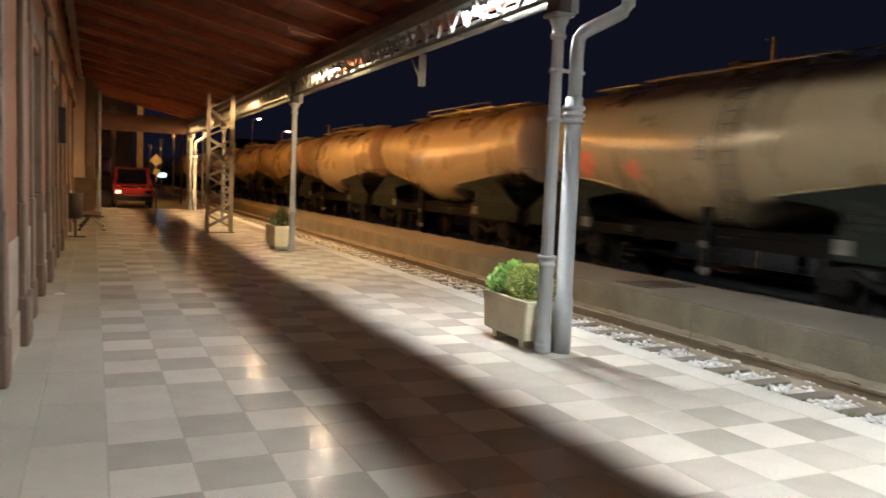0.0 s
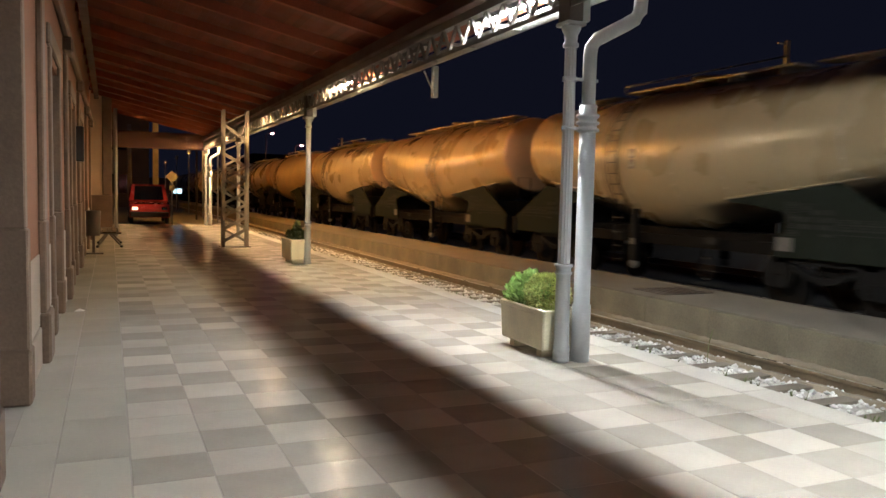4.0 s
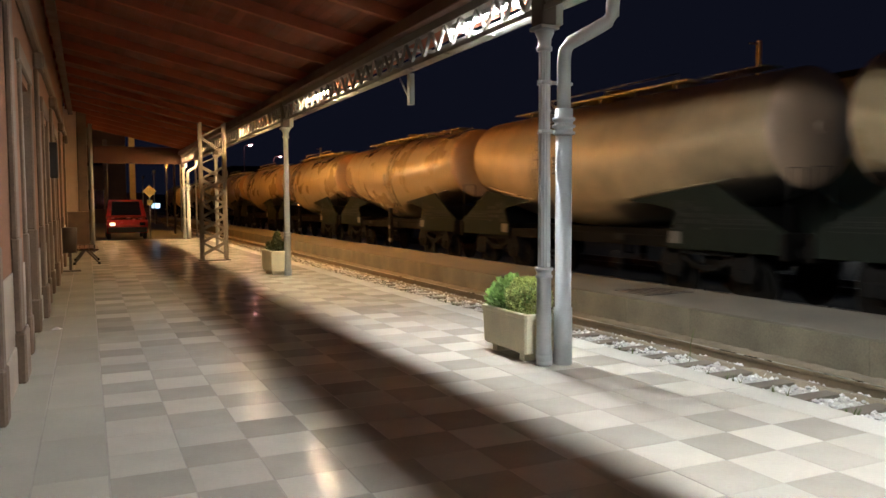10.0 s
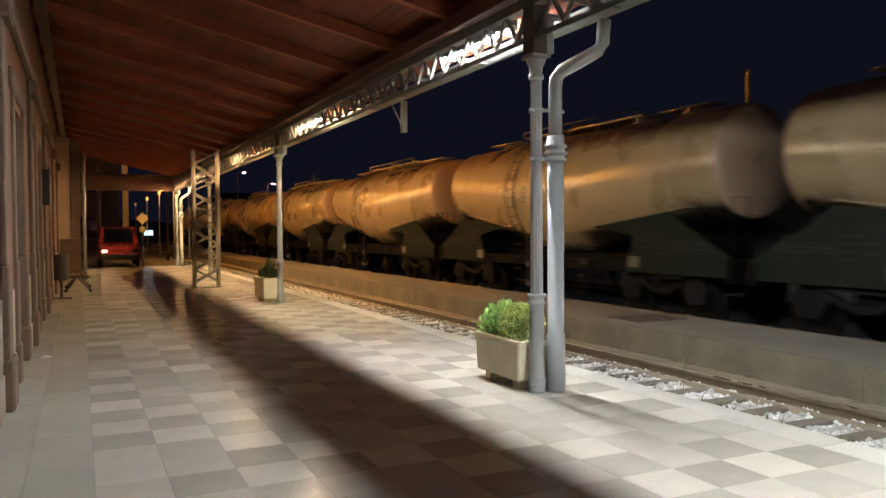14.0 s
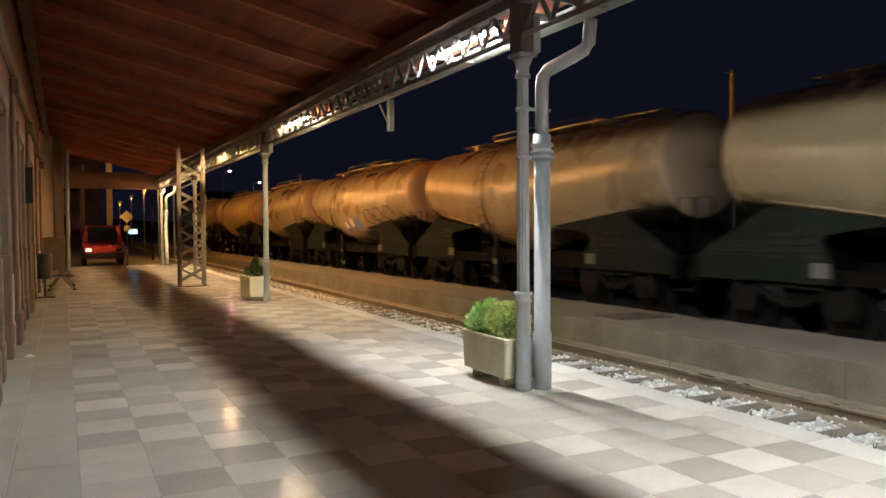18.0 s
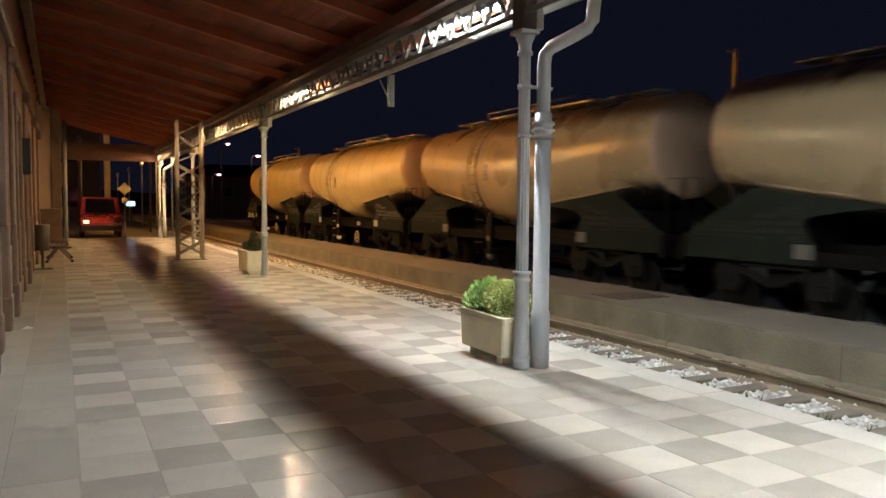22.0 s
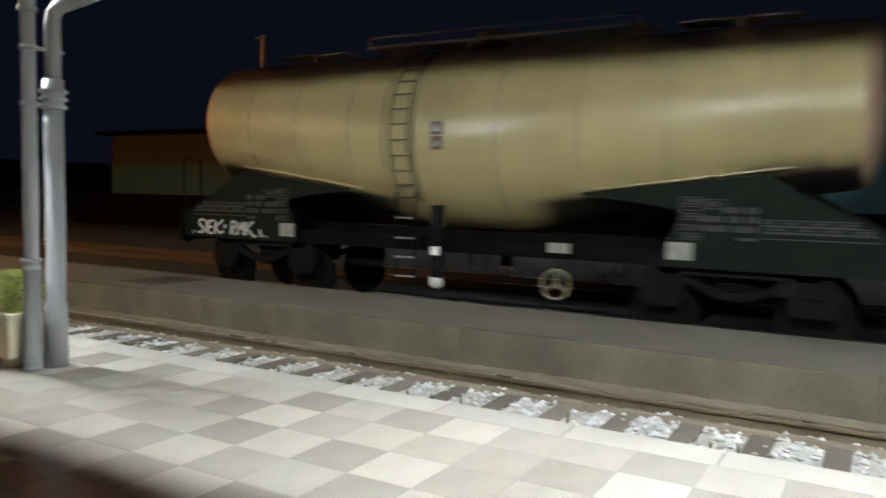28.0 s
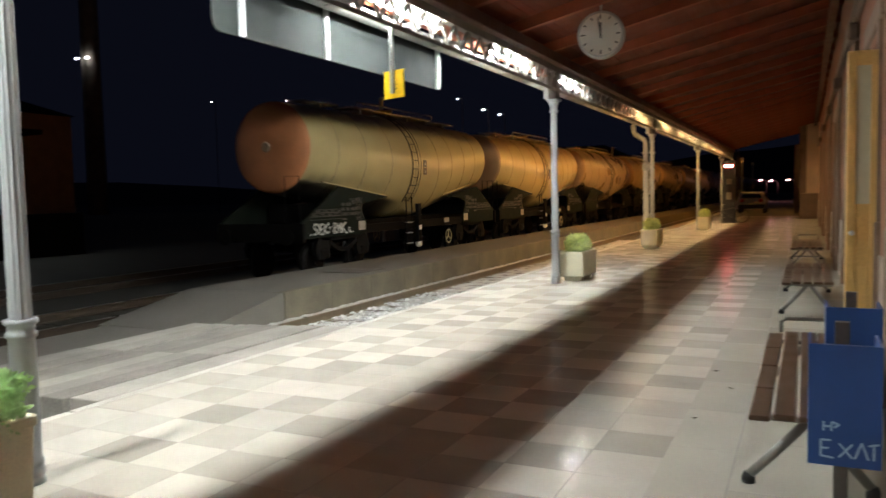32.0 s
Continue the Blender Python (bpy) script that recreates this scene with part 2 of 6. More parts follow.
M = {
    "tile_light": mat("tile_light", (0.565, 0.54, 0.475), 0.165, spec=0.03, vary=0.10, grain=0.04, scale=2.5, random=0.10),
    "tile_dark": mat("tile_dark", (0.445, 0.418, 0.362), 0.165, spec=0.03, vary=0.12, grain=0.04, scale=2.5, random=0.10),
    "joint": mat("joint", (0.40, 0.375, 0.33), 0.8),
    "kerb": mat("kerb", (0.50, 0.485, 0.435), 0.6, vary=0.15, grain=0.08, scale=1.5, random=0.08, bump=0.3),
    "concrete": mat("concrete", (0.18, 0.165, 0.135), 0.85, vary=0.25, grain=0.12, scale=0.9, bump=0.5),
    "asphalt": mat("asphalt", (0.15, 0.14, 0.12), 0.9, vary=0.25, grain=0.15, scale=0.8, bump=0.6, fine=90),
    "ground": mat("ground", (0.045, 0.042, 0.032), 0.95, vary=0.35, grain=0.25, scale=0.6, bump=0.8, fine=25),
    "ballast": mat("ballast", (0.50, 0.49, 0.46), 0.9, vary=0.3, grain=0.2, scale=6, bump=0.5),
    "sleeper": mat("sleeper", (0.19, 0.165, 0.135), 0.85, vary=0.2, grain=0.1, scale=2, bump=0.4, random=0.15),
    "rail": mat("rail", (0.22, 0.175, 0.12), 0.55, metal=0.6, vary=0.25, grain=0.1),
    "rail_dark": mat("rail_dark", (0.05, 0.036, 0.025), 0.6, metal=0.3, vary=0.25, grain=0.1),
    "railtop": mat("railtop", (0.35, 0.32, 0.28), 0.3, metal=1.0),
    "plaster": mat("plaster", (0.225, 0.095, 0.047), 0.85, vary=0.2, grain=0.08, scale=0.7, bump=0.2),
    "plaster_wing": mat("plaster_wing", (0.68, 0.50, 0.36), 0.85, vary=0.2, grain=0.08, scale=0.7, bump=0.2),
    "stone": mat("stone", (0.19, 0.13, 0.092), 0.75, vary=0.25, grain=0.15, scale=3, bump=0.35),
    "marble": mat("marble", (0.36, 0.29, 0.235), 0.4, vary=0.35, grain=0.05, scale=1.8),
    "wood_door": mat("wood_door", (0.60, 0.39, 0.13), 0.45, vary=0.2, grain=0.1, scale=4),
    "wood_roof": mat("wood_roof", (0.25, 0.078, 0.041), 0.6, spec=0.15, vary=0.2, grain=0.1, scale=2.5, random=0.0),
    "wood_bench": mat("wood_bench", (0.10, 0.058, 0.032), 0.5, vary=0.2, grain=0.1),
    "steel_grey": mat("steel_grey", (0.36, 0.38, 0.39), 0.38, metal=0.0, vary=0.10, grain=0.04, scale=2.5, bump=0.08),
    "steel_dark": mat("steel_dark", (0.10, 0.085, 0.075), 0.55, metal=0.2, vary=0.2, grain=0.1),
    "girder": mat("girder", (0.16, 0.15, 0.135), 0.5, vary=0.2, grain=0.1),
    "alu": mat("alu", (0.45, 0.47, 0.47), 0.4, metal=0.3, vary=0.1),
    "bench_metal": mat("bench_metal", (0.20, 0.19, 0.17), 0.4, metal=0.3, vary=0.15),
    "tube": mat("tube", (1, 1, 1), emit=(0.98, 1.0, 0.97), power=TUBE),
    "planter": mat("planter", (0.80, 0.75, 0.56), 0.8, vary=0.15, grain=0.1, scale=3, bump=0.5, fine=70),
    "soil": mat("soil", (0.06, 0.045, 0.03), 0.95),
    "leaf": mat("leaf", (0.36, 0.53, 0.19), 0.5, vary=0.3, scale=14, random=0.1),
    "leaf_bright": mat("leaf_bright", (0.60, 0.66, 0.26), 0.5, vary=0.3, scale=14),
    "tank": mat("tank", (0.205, 0.160, 0.092), 0.29, vary=0.14, grain=0.04, scale=0.8, random=0.05),
    "tank_clean": mat("tank_clean", (0.34, 0.285, 0.135), 0.36, vary=0.16, grain=0.05, scale=0.8),
    "seam_clean": mat("seam_clean", (0.285, 0.24, 0.138), 0.5, vary=0.25, scale=2.5),
    "tank_end": mat("tank_end", (0.25, 0.175, 0.115), 0.5, vary=0.2, grain=0.08, scale=1.2),
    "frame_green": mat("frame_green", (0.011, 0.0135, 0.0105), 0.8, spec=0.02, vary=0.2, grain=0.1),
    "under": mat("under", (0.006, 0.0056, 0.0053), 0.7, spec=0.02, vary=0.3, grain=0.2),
    "white_paint": mat("white_paint", (0.75, 0.75, 0.72), 0.6, vary=0.1),
    "red_car": mat("red_car", (0.38, 0.04, 0.035), 0.25, vary=0.05, coat=0.6),
    "silver_car": mat("silver_car", (0.62, 0.62, 0.62), 0.3, metal=0.1, vary=0.05, coat=0.5),
    "glass_dark": mat("glass_dark", (0.012, 0.013, 0.015), 0.06, vary=0.02),
    "rubber": mat("rubber", (0.02, 0.02, 0.02), 0.8, vary=0.1),
    "yellow": mat("yellow", (0.85, 0.55, 0.02), 0.45, vary=0.05),
    "blue": mat("blue", (0.015, 0.060, 0.225), 0.4, vary=0.12, grain=0.03),
    "white_plastic": mat("white_plastic", (0.8, 0.8, 0.77), 0.35, vary=0.03),
    "black": mat("black", (0.015, 0.015, 0.016), 0.5, vary=0.1),
    "tile_light_isle": mat("tile_light_isle", (0.60, 0.572, 0.505), 0.165, spec=0.03, vary=0.10, grain=0.04, scale=2.5, island=0.10),
    "tile_dark_isle": mat("tile_dark_isle", (0.475, 0.446, 0.388), 0.165, spec=0.03, vary=0.12, grain=0.04, scale=2.5, island=0.10),
    "strip_isle": mat("strip_isle", (0.53, 0.51, 0.44), 0.17, spec=0.07, vary=0.10, grain=0.03, scale=1.2, island=0.05),
    "kerb_isle": mat("kerb_isle", (0.50, 0.485, 0.435), 0.6, vary=0.15, grain=0.08, scale=1.5, island=0.08, bump=0.3),
    "kerb_dirty": mat("kerb_dirty", (0.145, 0.13, 0.092), 0.85, vary=0.42, grain=0.15, scale=1.6, random=0.06, bump=0.5),
    "dust": mat("dust", (0.24, 0.205, 0.15), 0.95, vary=0.3, grain=0.2, scale=3, bump=0.6),
    "ballast_pale": mat("ballast_pale", (0.66, 0.66, 0.645), 0.85, vary=0.2, grain=0.1, scale=8, island=0.22),
    "plank": mat("plank", (0.34, 0.32, 0.285), 0.85, vary=0.32, grain=0.2, scale=2.0, random=0.22, bump=0.4),
    "plaster_dark": mat("plaster_dark", (0.20, 0.155, 0.115), 0.9, vary=0.2, scale=0.7),
    "wood_board": mat("wood_board", (0.135, 0.032, 0.0145), 0.55, spec=0.15, vary=0.18, grain=0.10, scale=2.5, island=0.15),
    "wood_dark": mat("wood_dark", (0.07, 0.03, 0.02), 0.6, vary=0.2, grain=0.1),
    "lattice": mat("lattice", (0.26, 0.235, 0.20), 0.5, vary=0.25, grain=0.15, scale=4),
    "tube_warm": mat("tube_warm", (1, 1, 1), emit=(1.0, 0.76, 0.44), power=TUBE * 0.8),
    "tube_amber": mat("tube_amber", (1, 1, 1), emit=(1.0, 0.63, 0.29), power=TUBE * 0.75),
    "grime_pale": mat("grime_pale", (0.10, 0.095, 0.085), 0.8, spec=0.1, vary=0.3, grain=0.15, scale=6),
    "grime": mat("grime", (0.020, 0.018, 0.016), 0.85, spec=0.05, vary=0.3, grain=0.2, scale=5),
    "stencil_grimy": mat("stencil_grimy", (0.022, 0.021, 0.019), 0.8, spec=0.05, vary=0.3, scale=9),
    "gutter": mat("gutter", (0.20, 0.20, 0.19), 0.5, vary=0.25, grain=0.1, scale=3),
    "walkway": mat("walkway", (0.26, 0.26, 0.25), 0.5, vary=0.2, grain=0.1),
    "side_lamp": mat("side_lamp", (1, 1, 1), emit=(1.0, 0.72, 0.45), power=2.2),
    "scratch": mat("scratch", (0.30, 0.42, 0.60), 0.6),
    "pane_pale": mat("pane_pale", (0.50, 0.50, 0.36), 0.25, vary=0.1),
    "clock_face": mat("clock_face", (0.80, 0.80, 0.74), 0.4, vary=0.03),
    "tank_stained": mat("tank_stained", (0.22, 0.165, 0.095), 0.42, vary=0.38, grain=0.08, scale=0.9),
    "tank_rust": mat("tank_rust", (0.40, 0.155, 0.06), 0.6, vary=0.25, grain=0.12, scale=1.6, bump=0.2),
    "seam": mat("seam", (0.19, 0.153, 0.10), 0.45, vary=0.15, scale=1.5),
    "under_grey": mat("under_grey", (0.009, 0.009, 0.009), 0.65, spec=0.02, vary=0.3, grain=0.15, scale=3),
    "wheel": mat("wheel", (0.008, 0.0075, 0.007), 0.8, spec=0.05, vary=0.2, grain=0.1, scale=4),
    "ladder": mat("ladder", (0.04, 0.033, 0.024), 0.6, vary=0.2),
    "step": mat("step", (0.25, 0.25, 0.24), 0.6, vary=0.2),
    "stencil": mat("stencil", (0.030, 0.030, 0.028), 0.7, vary=0.2, scale=9),
    "wheel_ring": mat("wheel_ring", (0.30, 0.27, 0.17), 0.5, vary=0.2),
    "plate_pale": mat("plate_pale", (0.26, 0.26, 0.23), 0.6, vary=0.2, scale=6),
    "label_dark": mat("label_dark", (0.05, 0.045, 0.045), 0.5, vary=0.1),
    "spray_grey": mat("spray_grey", (0.50, 0.51, 0.50), 0.6, vary=0.25, scale=12),
    "petal": mat("petal", (0.80, 0.80, 0.74), 0.5, vary=0.05),
    "leaf_pale": mat("leaf_pale", (0.42, 0.60, 0.27), 0.5, vary=0.3, scale=14),
    "label_red": mat("label_red", (0.075, 0.05, 0.04), 0.5, vary=0.2),
    "spray_red": mat("spray_red", (0.42, 0.13, 0.08), 0.6, vary=0.25, scale=4),
    "spray_brown": mat("spray_brown", (0.17, 0.12, 0.075), 0.6, vary=0.3, scale=4),
    "spray_blue": mat("spray_blue", (0.10, 0.17, 0.40), 0.6, vary=0.25, scale=4),
    "tail_on": mat("tail_on", (0.5, 0.01, 0.01), emit=(1.0, 0.12, 0.06), power=1.0),
    "tail_off": mat("tail_off", (0.35, 0.02, 0.02), 0.2, vary=0.05),
    "sign_face": mat("sign_face", (0.38, 0.30, 0.13), 0.5, vary=0.08),
    "lamp_pink": mat("lamp_pink", (1, 1, 1), emit=(1.0, 0.42, 0.46), power=180.0),
    "lamp_orange": mat("lamp_orange", (1, 1, 1), emit=(1.0, 0.50, 0.12), power=14.0),
    "lamp_white": mat("lamp_white", (1, 1, 1), emit=(0.85, 0.92, 1.0), power=70.0),
    "lamp_shed": mat("lamp_shed", (1, 1, 1), emit=(0.88, 0.95, 1.0), power=190.0),
    "red_glow": mat("red_glow", (1, 1, 1), emit=(1.0, 0.10, 0.10), power=110.0),
    "sign_glow": mat("sign_glow", (1, 1, 1), emit=(0.55, 0.82, 1.0), power=2.0),
    "sodium_far": mat("sodium_far", (1, 1, 1), emit=(1.0, 0.45, 0.08), power=1500.0),
    "sodium": mat("sodium", (1, 1, 1), emit=(1.0, 0.36, 0.045), power=SODIUM),
    "window_lit": mat("window_lit", (1, 1, 1), emit=(1.0, 0.6, 0.25), power=0.7),
    "mast": mat("mast", (0.30, 0.28, 0.27), 0.5, vary=0.2),
    "shed_grey": mat("shed_grey", (0.05, 0.052, 0.054), 0.8, vary=0.15, scale=0.5),
    "board_back": mat("board_back", (0.022, 0.026, 0.026), 0.75, spec=0.08, vary=0.08, grain=0.03),
    "teal": mat("teal", (0.022, 0.085, 0.11), 0.6, vary=0.2, scale=0.5),
    "weed": mat("weed", (0.11, 0.13, 0.05), 0.7, vary=0.3, scale=5),
    "hill": mat("hill", (0.02, 0.022, 0.02), 1.0, vary=0.3, scale=0.02),
}

# ---- ground ----
bm = B()
box(bm, -900, 900, -900, 900, -1.6, -0.56)
tagged(part("ground", bm, M["ground"]), "dark bare earth around the railway tracks at night", "ground", kind="structure")


def dirt_and_shade(m, crown, end_dark):
    """Rain-washed dirt on the crown, dark low ends and painted underside shade, in the wagon's own space."""
    t = m.node_tree
    n, l = t.nodes, t.links
    p = n["Principled BSDF"]
    base = p.inputs["Base Color"].links[0].from_socket
    tc = n.new("ShaderNodeTexCoord")
    sep = n.new("ShaderNodeSeparateXYZ")
    l.new(tc.outputs["Object"], sep.inputs[0])
    noise = n.new("ShaderNodeTexNoise")
    noise.inputs["Scale"].default_value = 1.3
    noise.inputs["Detail"].default_value = 6
    stretch = n.new("ShaderNodeMapping")
    stretch.inputs["Scale"].default_value = (1.0, 2.2, 0.35)
    l.new(tc.outputs["Object"], stretch.inputs[0])
    l.new(stretch.outputs[0], noise.inputs["Vector"])

    def ramp(sock, a, b, wob):
        add = n.new("ShaderNodeMath")
        add.operation = "MULTIPLY_ADD"
        l.new(noise.outputs["Fac"], add.inputs[0])
        add.inputs[1].default_value = wob
        l.new(sock, add.inputs[2])
        r = n.new("ShaderNodeMapRange")
        r.interpolation_type = "SMOOTHSTEP"
        r.inputs["From Min"].default_value, r.inputs["From Max"].default_value = a + wob * 0.5, b + wob * 0.5
        l.new(add.outputs[0], r.inputs["Value"])
        return r.outputs[0]
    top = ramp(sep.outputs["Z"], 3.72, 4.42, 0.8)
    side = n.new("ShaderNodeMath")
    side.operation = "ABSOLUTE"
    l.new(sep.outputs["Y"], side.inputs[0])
    # darker low down towards both ends
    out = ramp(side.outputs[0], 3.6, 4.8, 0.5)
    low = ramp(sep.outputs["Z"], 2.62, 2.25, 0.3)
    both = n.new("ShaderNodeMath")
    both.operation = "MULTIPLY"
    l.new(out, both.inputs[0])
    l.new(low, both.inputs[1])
    # shade along the cone's underside, below the flange, put into the colour
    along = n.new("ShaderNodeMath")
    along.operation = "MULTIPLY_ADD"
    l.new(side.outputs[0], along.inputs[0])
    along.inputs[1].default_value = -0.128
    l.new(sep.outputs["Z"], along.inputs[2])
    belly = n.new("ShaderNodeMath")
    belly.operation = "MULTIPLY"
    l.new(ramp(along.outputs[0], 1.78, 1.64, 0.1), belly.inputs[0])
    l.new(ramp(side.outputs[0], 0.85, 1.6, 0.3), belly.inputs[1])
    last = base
    for f, k, c in ((top, crown, (0.075, 0.05, 0.02, 1)), (both.outputs[0], end_dark, (0.035, 0.028, 0.02, 1)), (belly.outputs[0], 0.98, (0.012, 0.010, 0.008, 1))):
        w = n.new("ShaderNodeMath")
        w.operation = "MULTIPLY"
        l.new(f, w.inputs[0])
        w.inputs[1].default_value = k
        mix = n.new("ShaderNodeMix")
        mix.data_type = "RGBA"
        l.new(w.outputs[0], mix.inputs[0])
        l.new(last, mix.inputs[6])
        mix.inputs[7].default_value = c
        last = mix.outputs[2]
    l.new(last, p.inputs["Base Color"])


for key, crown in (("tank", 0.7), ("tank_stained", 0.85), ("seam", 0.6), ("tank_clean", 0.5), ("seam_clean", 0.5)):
    dirt_and_shade(M[key], crown, 0.92)


def slab(name, label, category, material, *dims, bevel=0.0):
    bm = B()
    box(bm, *dims, bevel=bevel)
    return tagged(part(name, bm, M[material]), label, category, kind="structure")


# ---- platform ----
KERB_W = EDGE_X - TILE_X0 - 11 * TILE
KERB_W_BACK = EDGE_X - TILE_BACK - 10 * TILE
platform = slab("platform", "station platform body with a pale stone edge", "platform", "concrete", WALL_X - 0.6, EDGE_X - 0.04, Y0, Y1, -1.2, -0.02)
floor = slab("floor", "platform floor of light and grey stone tiles", "floor", "joint", WALL_X - 0.6, EDGE_X - 0.06, Y0, Y1, -0.019, -0.002)

# ---- near track and island platform ----
def rail_run(name, axis, y0, y1):
    t = thing(name, "railway track with rust-brown rails and grey concrete sleepers", "track", kind="structure")
    for s in (-1, 1):
        bm = B()
        x = axis + s * 0.755
        box(bm, x - 0.036, x + 0.036, y0, y1, RAIL_Z - 0.045, RAIL_Z, bevel=0.008)
        box(bm, x - 0.010, x + 0.010, y0, y1, RAIL_Z - 0.14, RAIL_Z - 0.045)
        box(bm, x - 0.07, x + 0.07, y0, y1, RAIL_Z - 0.16, RAIL_Z - 0.14)
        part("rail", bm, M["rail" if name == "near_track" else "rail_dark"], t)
        bm = B()
        box(bm, x - 0.025, x + 0.025, y0, y1, RAIL_Z - 0.004, RAIL_Z + 0.002)
        part("rail_head", bm, M["railtop"], t, "polished running surface of the rail")
    return t


near_track = rail_run("near_track", NEAR_TRACK, -150, 150)
far_track = rail_run("far_track", FAR_TRACK, -260, 260)
far_track_b = rail_run("yard_track", FAR_TRACK + 4.6, -260, 260)


def uneven(name, label, material, x0, x1, y0, y1, z, amp, step, seed):
    """A rough sheet of ground."""
    nx, ny = int((x1 - x0) / step) + 1, int((y1 - y0) / step) + 1
    r = random.Random(seed)
    vs, fs = [], []
    for j in range(ny + 1):
        for i in range(nx + 1):
            vs.append((x0 + (x1 - x0) * i / nx, y0 + (y1 - y0) * j / ny, z + r.uniform(-amp, amp) - (0.07 if i in (0, nx) else 0)))
    for j in range(ny):
        for i in range(nx):
            a = j * (nx + 1) + i
            fs.append((a, a + 1, a + nx + 2, a + nx + 1))
    me = bpy.data.meshes.new(name)
    me.from_pydata(vs, [], fs)
    me.materials.append(M[material])
    return tagged(new(name, me), label, "ballast", kind="structure")


uneven("ballast", "grey crushed stone bed of the empty track", "ballast", EDGE_X - 0.03, P2_X0 + 0.02, -34, 60, RAIL_Z - 0.155, 0.018, 0.11, 3)
slab("ballast_far", "grey crushed stone bed far along the track", "ballast", "ballast", EDGE_X - 0.03, P2_X0 + 0.02, 60, 150, -0.7, RAIL_Z - 0.19)
slab("ballast_back", "grey crushed stone bed far along the track", "ballast", "ballast", EDGE_X - 0.03, P2_X0 + 3, -150, -34, -0.7, RAIL_Z - 0.19)
slab("ballast_train", "dark stone bed under the train", "ballast", "ground", P2_X1 - 0.02, FAR_TRACK + 7.5, -260, 260, -0.8, RAIL_Z - 0.17)

stone_rand = random.Random(11)


def stones(name, n, x0, x1, y0, y1, z, s0, s1, material, label, bays=False):
    vs, fs = [], []
    for _ in range(n):
        x, y, s = stone_rand.uniform(x0, x1), stone_rand.uniform(y0, y1), stone_rand.uniform(s0, s1)
        if bays and abs((y + 3.9 + 0.3) % 0.6 - 0.3) < 0.12:
            continue        # the sleepers stay bare
        a = stone_rand.uniform(0, 6.28)
        b = len(vs)
        for i in range(4):
            q = a + i * 1.57 + stone_rand.uniform(-0.3, 0.3)
            vs.append((x + s * math.cos(q) * stone_rand.uniform(0.7, 1.2), y + s * math.sin(q), z + stone_rand.uniform(-0.2, 0.2) * s))
        vs.append((x + stone_rand.uniform(-0.3, 0.3) * s, y, z + s * stone_rand.uniform(0.5, 0.9)))
        vs.append((x, y, z - s * 0.7))
        for i in range(4):
            fs.append((b + i, b + (i + 1) % 4, b + 4))
            fs.append((b + (i + 1) % 4, b + i, b + 5))
    me = bpy.data.meshes.new(name)
    me.from_pydata(vs, [], fs)
    me.materials.append(M[material])
    return tagged(new(name, me), label, "stones", kind="stuff")


stones("ballast_stones", 350, EDGE_X + 0.02, NEAR_TRACK + 0.5, -4.6, 22, RAIL_Z - 0.12, 0.015, 0.035, "ballast_pale", "small pale ballast chips over the sleepers")
stones("ballast_stones", 13000, EDGE_X + 0.02, P2_X0 - 0.75, -15, 26, RAIL_Z - 0.135, 0.018, 0.05, "ballast_pale", "loose pale ballast stones between the sleepers", bays=True)
stones("ballast_stones", 4500, EDGE_X + 0.02, P2_X0 - 0.02, 26, 60, RAIL_Z - 0.14, 0.03, 0.06, "ballast_pale", "loose pale ballast stones along the track")

uneven("track_dust", "brown dusty bed along the inner rail", "dust", 7.22, 7.43, -4.6, 60, RAIL_Z - 0.105, 0.010, 0.08, 5)
uneven("track_dust_wall", "brown dusty ledge below the low platform", "dust", 7.53, P2_X0 + 0.02, -4.6, 60, RAIL_Z - 0.105, 0.010, 0.11, 6)

# the island platform: worn top, kerb wall in blocks, ramp at its end
IS_Y0 = -4.45
slab("island_platform", "low worn concrete platform between the tracks", "platform", "concrete", P2_X0 + 0.16, P2_X1, IS_Y0, 130, -0.9, P2_Z)
bm = B()
rz = -0.40
pts = [(P2_X0, IS_Y0, P2_Z - 0.004), (P2_X1, IS_Y0, P2_Z - 0.004), (P2_X1, IS_Y0 - 1.6, rz), (P2_X0, IS_Y0 - 1.6, rz)]
vs = [bm.verts.new(p) for p in pts] + [bm.verts.new((p[0], p[1], -0.9)) for p in pts]
for q in ((0, 1, 2, 3), (7, 6, 5, 4), (0, 4, 5, 1), (1, 5, 6, 2), (2, 6, 7, 3), (3, 7, 4, 0)):
    bm.faces.new([vs[i] for i in q])
tagged(part("island_ramp", fixed(bm), M["concrete"]), "sloping worn concrete end of the low platform", "ramp", kind="structure")
island_kerb = thing("island_kerb", "stained concrete kerb wall of the low platform", "kerb", kind="structure")
bm = B()
box(bm, P2_X0, P2_X0 + 0.155, 0.0015, 1.4985, -0.62, P2_Z + 0.004, bevel=0.005)
proto = part("kerb_block", bm, M["kerb_dirty"], island_kerb)
proto.location = (0, IS_Y0, 0)
for k in range(1, 70):
    o = new("kerb_block", proto.data)
    o.parent = island_kerb
    o.location = (stone_rand.uniform(-0.003, 0.003), IS_Y0 + 1.5 * k, stone_rand.uniform(-0.008, 0.004))
bm = B()
box(bm, 8.85, 9.95, 10.7, 11.6, P2_Z - 0.01, P2_Z + 0.012, bevel=0.006)
drain = tagged(part("drain_cover", bm, M["steel_dark"]), "dark ribbed steel cover in the low platform", "cover")
for k in range(6):
    bm = B()
    box(bm, 8.95 + k * 0.16, 9.02 + k * 0.16, 10.78, 11.52, P2_Z + 0.0125, P2_Z + 0.02)
    part("rib", bm, M["steel_dark"], drain)

